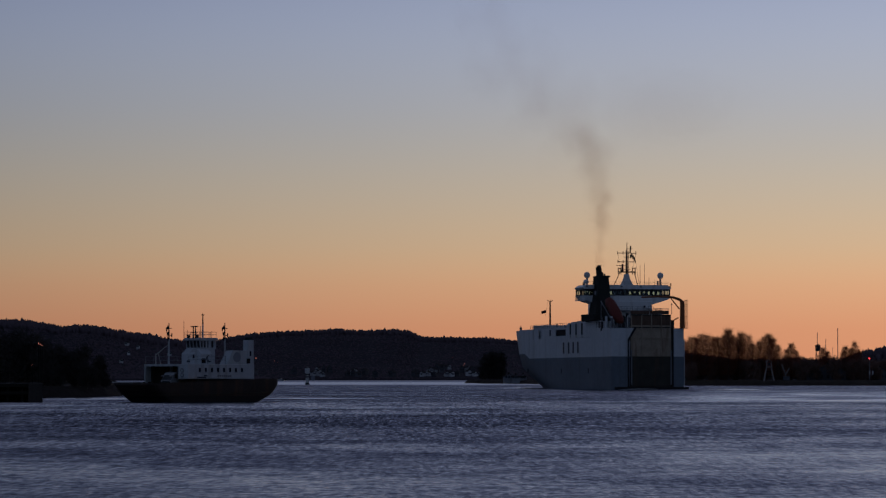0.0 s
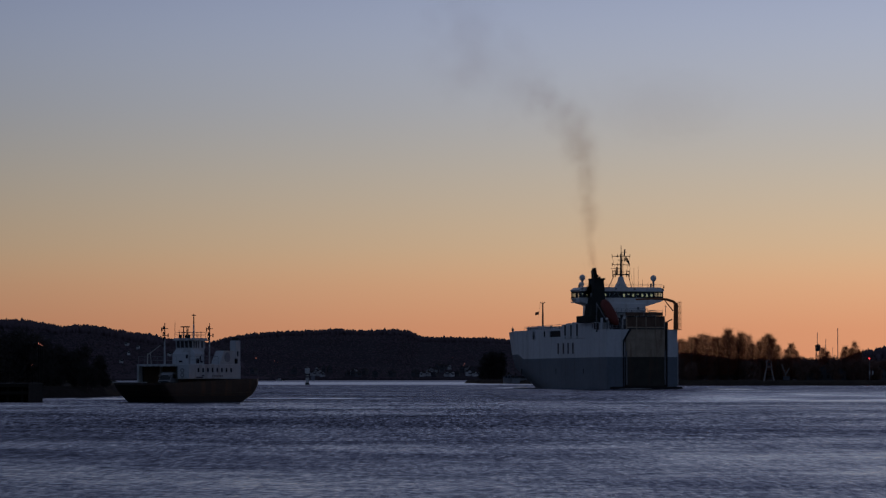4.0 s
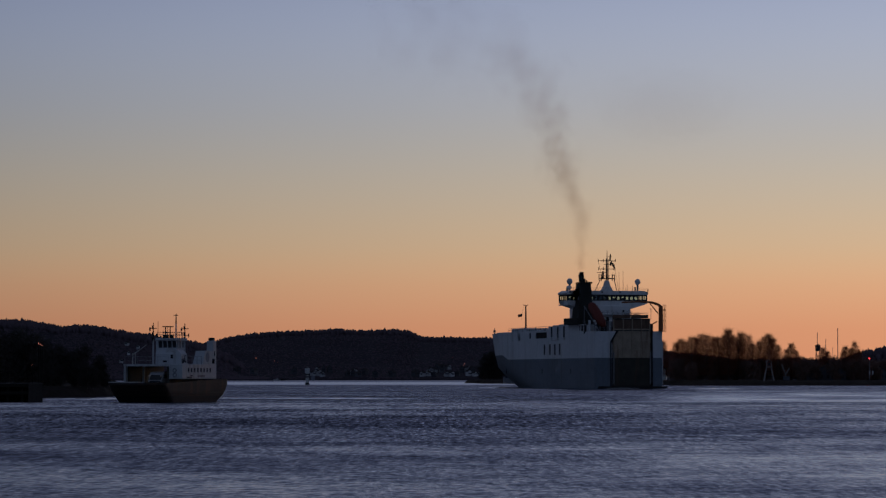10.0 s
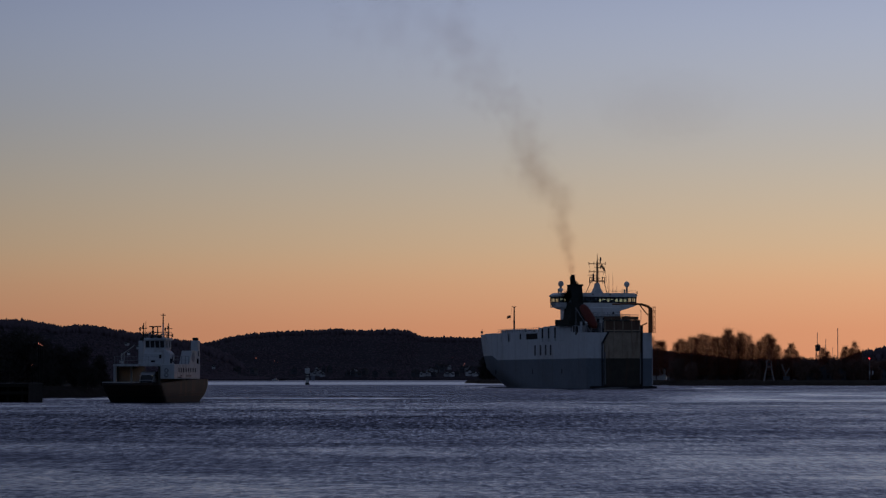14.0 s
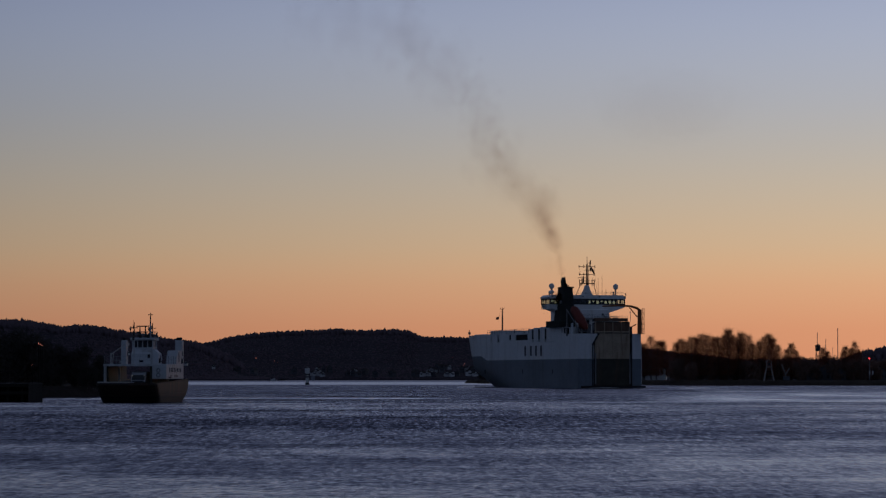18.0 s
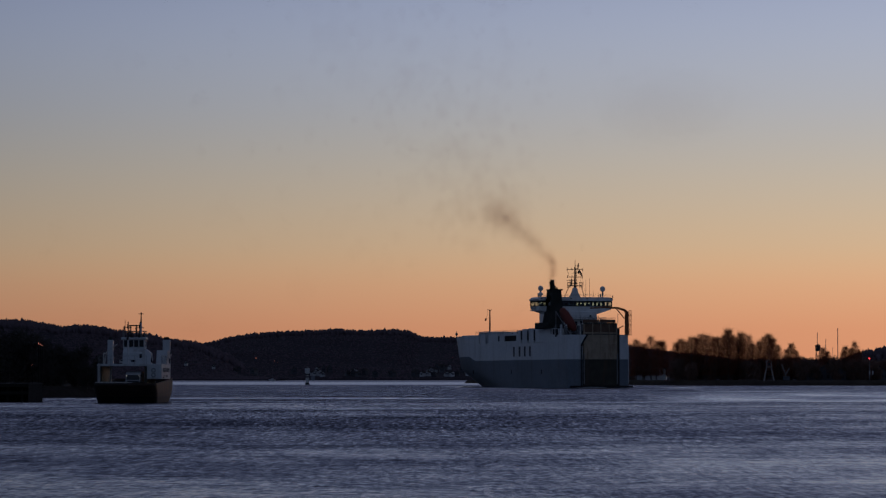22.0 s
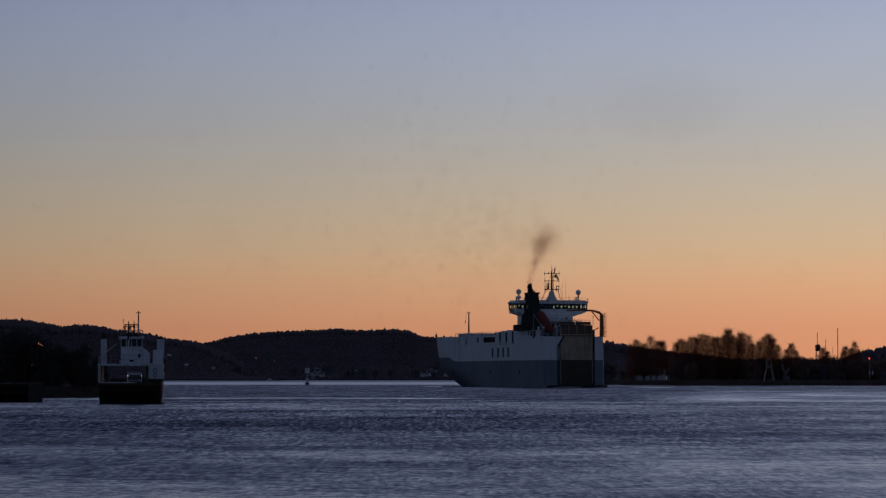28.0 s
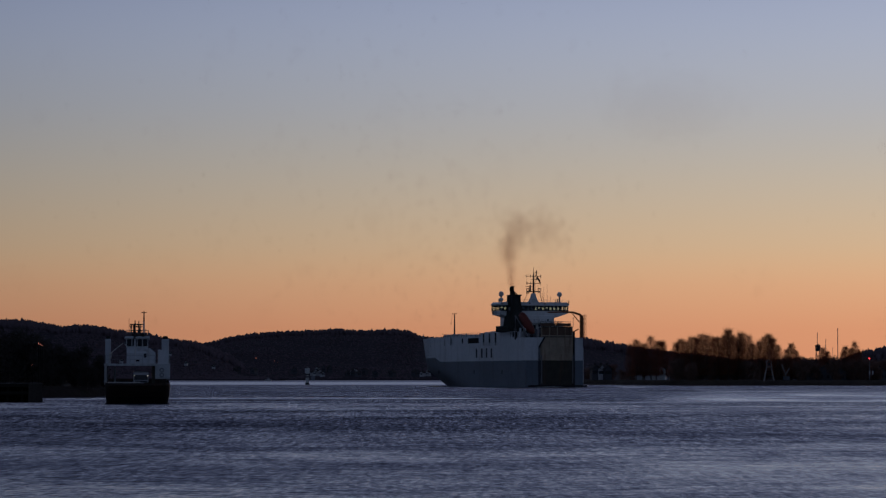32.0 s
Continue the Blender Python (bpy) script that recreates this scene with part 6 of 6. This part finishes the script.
for x, top, r in ((148.9, 17.66, 0.14), (151.6, 14.36, 0.09), (153.6, 21.84, 0.19)):
    mast_ob = tagged(empty("flagpole", pose(x, 1100, 1.5)), "tall thin mast behind the shore", "mast", "masts behind the shore")
    part("pole", tube(fresh(), (0, 0, -0.5), (0, 0, top - 1.5), r, r * 0.7, 6), STEEL, mast_ob)
    part("pole_cap", ball(fresh(), (0, 0, top - 1.5), r * 1.3, 1.0, 6, 5), STEEL, mast_ob)
signal = tagged(empty("signal_post", pose(152.6, 1012, 1.5)), "harbour signal post with a red light lit", "lamp")
part("pole", tube(fresh(), (0, 0, -0.5), (0, 0, 9.40 - 1.5), 0.12, 0.1, 6), STEEL, signal)
part("red_lamp", ball(fresh(), (-0.1, -0.1, 9.70 - 1.5), 0.18, 1.0, 10, 8), LAMP_RED, signal, "glowing red lamp")
for x in (-0.1, 1.0):
    part("sign_board", box(fresh(), x, x + 0.35, -0.15, 0, 2.4, 3.7), WALL_WHITE, signal, "small pale board")


# ---- a small motor boat far off ----
def motor_boat():
    b = tagged(empty("motor_boat"), "small pale motor boat with a cabin, far off", "boat")
    rings = []
    for y, w, z0 in ((-2.6, 1.0, 0.0), (0.0, 1.1, -0.1), (1.8, 0.75, 0.1), (3.0, 0.08, 0.5)):
        rings.append([(-w, y, 0.9 + max(0, y) * 0.08), (-w * 0.7, y, z0), (w * 0.7, y, z0), (w, y, 0.9 + max(0, y) * 0.08)])
    part("hull", lofted(fresh(), rings), WALL_WHITE, b)
    part("cabin", prism(fresh(), [(-0.8, 0.9), (1.2, 0.95), (0.7, 2.1), (-0.8, 2.2)], -0.75, 0.75, "x"), WALL_WHITE, b)
    part("cabin_window", box(fresh(), -0.77, 0.77, -0.4, 0.4, 1.5, 1.9), GLASS_DARK, b)
    part("pole", tube(fresh(), (0, -0.2, 2.1), (0, -0.2, 4.6), 0.07, 0.05, 5), STEEL, b)
    return b


MOTOR_BOAT = motor_boat()


# ---- smoke: soft clots of fine soot that drift ----
def soot_clot(name, radius, seed, tall, shells, lump, soot):
    """A soft clot: thin nested skins of lumpy outline, denser to the middle."""
    bm = fresh()
    for k in range(shells):
        r = radius * (0.25 + 0.75 * (k + 1) / shells)
        made = bmesh.ops.create_icosphere(bm, subdivisions=3 if radius > 3 else 2, radius=1.0)["verts"]
        for v in made:
            p = v.co.copy()
            w = 1 + lump * noise.noise(p * 1.3 + Vector((seed * 3.1, k * 0.35, 0))) + lump * 0.5 * noise.noise(p * 3.0 + Vector((0, seed, k * 0.5)))
            v.co = Vector((p.x, p.y, p.z * tall)) * r * w + Vector((noise.noise((seed, k, 0.5)), 0, noise.noise((seed, k, 7.5)))) * radius * 0.3
    me = bpy.data.meshes.new(name)
    bm.to_mesh(me)
    bm.free()
    me.polygons.foreach_set("use_smooth", [True] * len(me.polygons))
    me.materials.append(soot)
    return me


# the ship's way: seconds, place of its transom, heading
SHIP_SCALE, SHIP_Z = 0.945, 0.16
SHIP_ROWS = [
    (0, 49.36, 682.36, 12.18),
    (3, 49.44, 696.08, 12.81),
    (6, 48.89, 710.03, 13.52),
    (9, 48.12, 724.22, 14.29),
    (12, 47.28, 738.68, 15.10),
    (14, 46.68, 748.47, 15.64),
    (17, 45.64, 763.41, 16.43),
    (20, 44.29, 778.66, 17.14),
    (23, 42.43, 794.24, 17.71),
    (25, 40.84, 804.83, 17.99),
    (28, 37.91, 821.01, 18.21),
    (30, 35.63, 832.00, 18.20),
    (32, 33.16, 843.17, 18.06),
]
PLUME = tagged(empty("smoke_plume"), "thin brown-grey exhaust smoke drifting from the funnel", "smoke")
# where the smoke of some moments has drifted to: (second, its left when it left the funnel: bearing across and height, in thousandths of the distance)
DRIFT = {}


def drift(t, **where):
    DRIFT[t] = where


# the moments at which those parts of the plume left the funnel
LEFT_AT = {"a": -38.0, "b": -23.0, "c": -17.0, "d": -12.0, "e": -9.0, "f": -5.0, "g": -2.5, "h": 2.5, "i": 6.0, "j": 16.0, "k": 21.0, "l": 24.5, "m": 27.0, "n": 29.5}
drift(0.0, a=(16, 120), b=(37, 100), c=(42, 89), d=(51, 83), e=(54, 76), f=(56, 62), g=(56, 53))
drift(3.5, a=(8, 120), b=(17, 114), c=(27, 103), d=(40, 96), e=(48, 90), f=(50, 79), g=(52, 70))
drift(6.0, a=(-6, 121), b=(4, 117), c=(15, 112), d=(27, 103), e=(38, 94), f=(42, 86), g=(45, 76), h=(50, 57))
drift(9.0, a=(-12, 126), b=(9, 119), c=(20, 114), d=(29, 108), e=(34, 101), f=(38, 92), g=(40, 80), h=(46, 67), i=(50, 55))
drift(11.0, a=(-18, 130), b=(1, 126), c=(11, 122), d=(20, 116), e=(28, 107), f=(34, 94), g=(38, 86), h=(41, 71), i=(48, 60))
drift(13.0, a=(-26, 134), b=(-8, 131), c=(2, 126), d=(8, 120), e=(14, 112), f=(23, 98), g=(33, 87), h=(34, 72), i=(43, 65))
drift(17.0, a=(-42, 138), b=(-24, 131), c=(-15, 126), d=(-9, 120), e=(-1, 112), f=(10, 100), g=(18, 87), h=(23, 72), i=(36, 65), j=(41, 43))
drift(19.0, a=(-50, 140), b=(-32, 131), c=(-24, 126), d=(-18, 120), e=(-11, 115), f=(1, 105), g=(12, 88), h=(17, 74), i=(29, 63), j=(39, 49))
drift(21.0, a=(-56, 142), b=(-38, 132), c=(-30, 127), d=(-24, 121), e=(-18, 117), f=(-10, 109), g=(5, 89), h=(9, 73), i=(19, 63), j=(29, 55))
drift(23.0, a=(-62, 144), b=(-44, 134), c=(-37, 129), d=(-32, 124), e=(-26, 118), f=(-18, 111), g=(-2, 90), h=(2, 74), i=(9, 62), j=(23, 51), k=(39, 47))
drift(25.0, a=(-70, 146), b=(-52, 138), c=(-45, 134), d=(-41, 127), e=(-33, 121), f=(-25, 113), g=(-13, 91), h=(-9, 74), i=(2, 60), j=(16, 49), k=(37.5, 50.5), l=(35, 39))
drift(28.0, a=(-80, 148), b=(-62, 142), c=(-56, 136), d=(-51, 130), e=(-44, 124), f=(-36, 115), g=(-25, 92), h=(-20, 73), i=(-9, 58), j=(3, 45), k=(38, 51), l=(34.5, 46), m=(32.5, 40))
drift(30.0, a=(-86, 150), b=(-68, 144), c=(-63, 139), d=(-58, 132), e=(-51, 126), f=(-43, 117), g=(-33, 92), h=(-28, 72), i=(-17, 57), j=(-6, 44), k=(40.5, 51), l=(33, 50.5), m=(29.5, 46.5), n=(27, 36))
drift(32.0, a=(-92, 152), b=(-75, 146), c=(-70, 141), d=(-64, 134), e=(-58, 128), f=(-50, 119), g=(-41, 92), h=(-35, 71), i=(-25, 56), j=(-14, 44), k=(41.5, 50.5), l=(26, 54), m=(23.5, 48), n=(23.5, 42))
MOMENTS = sorted(DRIFT)


def ship_point(t, place):
    x, y, a = (float(np.interp(t, [r[0] for r in SHIP_ROWS], [r[k] for r in SHIP_ROWS])) for k in (1, 2, 3))
    return pose(x, y, SHIP_Z, 0, 0, a) @ (SHIP_SCALE * Vector(place))


def funnel_mouth(t):
    return ship_point(t, (-8.5, 16.0, 31.6))


def plume_at(t, left):
    """The plume's middle at t seconds for smoke that left the funnel at a moment before."""
    mouth = funnel_mouth(t)
    d = mouth.y
    marks = [(t, mouth.x / d * 1000, (mouth.z - 2.94) / d * 1000)]
    for key in reversed(sorted(LEFT_AT)):
        at = LEFT_AT[key]
        if at >= t - 0.2:
            continue
        seen = [k for k in MOMENTS if key in DRIFT[k]]
        if t < seen[0]:
            start = funnel_mouth(at)
            ts, bs, hs = [at, seen[0]], [start.x / start.y * 1000, DRIFT[seen[0]][key][0]], [(start.z - 2.94) / start.y * 1000, DRIFT[seen[0]][key][1]]
        else:
            ts, bs, hs = seen, [DRIFT[k][key][0] for k in seen], [DRIFT[k][key][1] for k in seen]
        marks.append((at, float(np.interp(t, ts, bs)), float(np.interp(t, ts, hs))))
    marks.sort()
    b, h = (float(np.interp(left, [m[0] for m in marks], [m[k] for m in marks])) for k in (1, 2))
    return Vector((b / 1000 * d, d, 2.94 + h / 1000 * d))


def spread_at(t, left):
    """How far smoke has strayed from the plume's middle, in metres; later on the wind tears it apart."""
    age = t - left
    late = min(1.0, max(0.0, (left - 7.0) / 4.0))
    gale = (1 - late) * min(1.0, max(0.0, (t - 21.0) / 6.0)) + 0.7 * late * min(1.0, max(0.0, (t - 23.2) / 3.0))
    torn = 0.0 if left > 20.0 else 0.10 * max(0.0, age - 3.0) ** 2 * gale
    loose = 1.0 if left < 19.0 else 1.0 + min(0.55, (left - 19.0) * 0.35)
    return 0.22 + 0.20 * loose * age ** 0.95 + 0.050 * max(0.0, age - 9.0) ** 2 * min(1.0, max(0.0, (t - 19.0) / 6.0)) + torn


PUFFS = []
shapes = {}
rnd = random.Random(9)


def puffs(count, first, last, radius, soot, joins):
    """Puffs of one size that leave between two moments; larger ones join the plume at the age at which it has grown to them."""
    for i in range(count):
        left = first + (last - first) * (i + 0.5) / count
        key = (radius, i % 5)
        if key not in shapes:
            shapes[key] = soot_clot("soot", radius * (0.8 + 0.1 * (i % 5)), 100 + i, 1.2, 4, 0.55, soot)
        ob = new("smoke_puff", shapes[key])
        ob.parent = PLUME
        ob["kind"] = "stuff"
        PUFFS.append((ob, left, Vector((rnd.gauss(0, 1), rnd.gauss(0, 1), rnd.gauss(0, 1))), rnd.uniform(0, 360), rnd.uniform(-9, 9), joins))


puffs(680, -6.0, 32.0, 1.1, SMOKE, 0.0)
puffs(420, 19.8, 32.0, 1.1, SMOKE, 0.0)
puffs(320, -14.0, 29.5, 2.2, SMOKE_YOUNG, 2.5)
puffs(40, 20.5, 29.5, 2.2, SMOKE_YOUNG, 2.5)
puffs(220, -42.0, 25.0, 3.8, SMOKE_OLD, 7.0)
# large faint clot added for an unmoving smudge in the sky
haze = tagged(new("smoke_haze", soot_clot("smoke_haze", 43.0, 3, 0.5, 28, 0.35, SKY_SMUDGE)), "faint unmoving dark smudge in the sky", "smoke")
haze.matrix_basis = pose(118.8, 1500, 145.71)

# ---- wash on the water ----
def wash(name, label, length, width, tall, seed, lines=1, skin=SLICK):
    """A patch of disturbed water: long low ridges with broken crests that fade out at the rim."""
    nx, ny = int(length / 0.4), int(width / 0.35)
    verts, faces = [], []
    for j in range(ny + 1):
        for i in range(nx + 1):
            u, v = i / nx, j / ny
            x, y = (u - 0.5) * length, (v - 0.5) * width
            rim = math.sin(math.pi * u) ** 1.3 * math.sin(math.pi * v)
            z = 0.5 + 0.5 * math.sin(2 * math.pi * lines * v - 1.57) + 0.7 * noise.noise((x * 0.9 + seed, y * 2.2, 0.0)) + 0.3 * noise.noise((x * 3.1, y * 5.0, seed))
            verts.append((x, y, -0.05 + 0.13 * min(1.0, 2.2 * rim * (0.8 + noise.noise((x * 0.12, y * 0.2, seed)))) + tall * rim * max(0.0, z)))
    k = nx + 1
    for j in range(ny):
        for i in range(nx):
            faces.append((j * k + i, j * k + i + 1, (j + 1) * k + i + 1, (j + 1) * k + i))
    return tagged(new(name, mesh_of(name, verts, faces, skin, True)), label, "wake")


TRAIL = wash("ferry_wake", "long low wake ridge trailing on the water", 62.0, 11.0, 0.025, 2.0, 1)
STERN_WASH = wash("stern_wash", "churned water behind the transom", 22.0, 44.0, 0.05, 5.0, 5, WATER)
STERN_FOAM = wash("stern_foam", "pale foam line under the ship's stern platform", 13.0, 2.4, 0.16, 25.0, 1, FOAM)
STERN_STREAK = wash("stern_streak", "smooth pale streak trailing from the ship's quarter", 17.0, 26.0, 0.03, 29.0, 1)
BOW_WASH = wash("bow_wash", "low bow wave along the hull", 26.0, 9.0, 0.10, 9.0, 3)
TURN_WAKE = wash("turning_wake", "patch of broken wake on the water astern of the ship", 15.0, 90.0, 0.16, 21.0, 7, WATER)
TURN_WAKE.matrix_basis = pose(48.5, 600, 0.0, 0, 0, -5)
# bright line is a sky reflection, made by tilting the smooth water's normals
SHORE_WASH = wash("shore_wash", "pale line of smooth wash along the bank, tilted to mirror the sky", 19.0, 16.0, 0.03, 13.0, 2)
SHORE_WASH.matrix_basis = pose(-49.0, 381, 0.0, 0, 0, 4)

# ---- what moves ----
FERRY_ROWS = [
    (0, -28.76, 338.4, 137.74),
    (3, -29.79, 340.2, 146.96),
    (6, -30.44, 340.0, 155.26),
    (9, -31.69, 339.9, 161.19),
    (13, -33.22, 339.6, 167.13),
    (17, -34.62, 337.6, 173.11),
    (20, -35.24, 334.8, 177.31),
    (22, -35.55, 332.8, 180.1),
    (25, -35.65, 329.9, 183.6),
    (28, -35.28, 327.4, 185.2),
    (32, -34.44, 325.5, 186.38),
]


def motions():
    SHIP.scale = (SHIP_SCALE,) * 3
    walk(SHIP, [(t, pose(x, y, SHIP_Z, 0, 0, a)) for t, x, y, a in SHIP_ROWS])
    walk(FERRY, [(t, pose(x, y, 0, 0, 0, a)) for t, x, y, a in FERRY_ROWS])
    VAN.scale = (0.92, 0.90, 0.86)
    walk(VAN, [(t, pose(x, y, 0, 0, 0, a) @ pose(0.34, 3.4, 2.08)) for t, x, y, a in FERRY_ROWS])
    walk(MOTOR_BOAT, [(0, pose(-131.6, 2300, 0, 0, 0, 75)), (32, pose(-142.1, 2300, 0, 0, 0, 75))])
    walk(TRAIL, [(0, pose(-35.6, 392, 0)), (6, pose(-32.3, 392, 0)), (13, pose(-28.1, 392, 0)), (20, pose(-23.8, 392, 0)), (32, pose(-19.1, 392, 0))])
    walk(STERN_WASH, [(t, pose(x, y, 0, 0, 0, a) @ pose(3.0, -22.0, 0)) for t, x, y, a in SHIP_ROWS])
    walk(STERN_FOAM, [(t, pose(x, y, 0, 0, 0, a) @ pose(-2.6, -2.9, 0)) for t, x, y, a in SHIP_ROWS])
    walk(STERN_STREAK, [(t, pose(x, y, 0, 0, 0, a) @ pose(17.5, -14.0, 0)) for t, x, y, a in SHIP_ROWS])
    walk(BOW_WASH, [(t, pose(x, y, 0, 0, 0, a) @ pose(-9.0, 96.0, 0, 0, 0, 84)) for t, x, y, a in SHIP_ROWS])
    walk(SHIP_FLAG, [(t, pose(-1.15, 100.2, 21.6, 0, 0, 20 * math.sin(t * 1.7) - 85 + 2.4 * t)) for t in [k * 0.8 for k in range(41)]])
    walk(water, [(0, pose(0, 0, 0)), (32, pose(-1.4, -13, 0))])
    for ob, left, stray, turn, spin, joins in PUFFS:
        rows, out = [], left + joins
        if out > 0:
            # smoke that is not out yet waits inside the ship and rises through the funnel
            rows = [(t, ship_point(t, (-7.9, 16.0, 26.0) if joins == 0 else (0.0, 45.0, 6.6))) for t in sorted({0.0, max(0.0, out - 2.0), max(0.0, out - 0.8)})]
            rows.append((max(out, 0.1), plume_at(out, left) + stray * spread_at(out, left) * (0.0 if joins == 0 else 1.0)))
        after = [t for t in MOMENTS if t > out + 0.3 and t >= 0] + [out + k for k in (0.9, 2.0, 3.6, 5.5) if 0 <= out + k <= 32]
        for t in sorted(set(round(k, 2) for k in after)):
            if not rows or t > rows[-1][0] + 0.25:
                rows.append((t, plume_at(t, left) + stray * spread_at(t, left)))
        if rows[-1][0] < 32:
            rows.append((32.0, plume_at(32.0, left) + stray * spread_at(32.0, left)))
        walk(ob, [(t, Matrix.Translation(c) @ pose(0, 0, 0, 0, 0, turn + spin * t)) for t, c in rows])


motions()
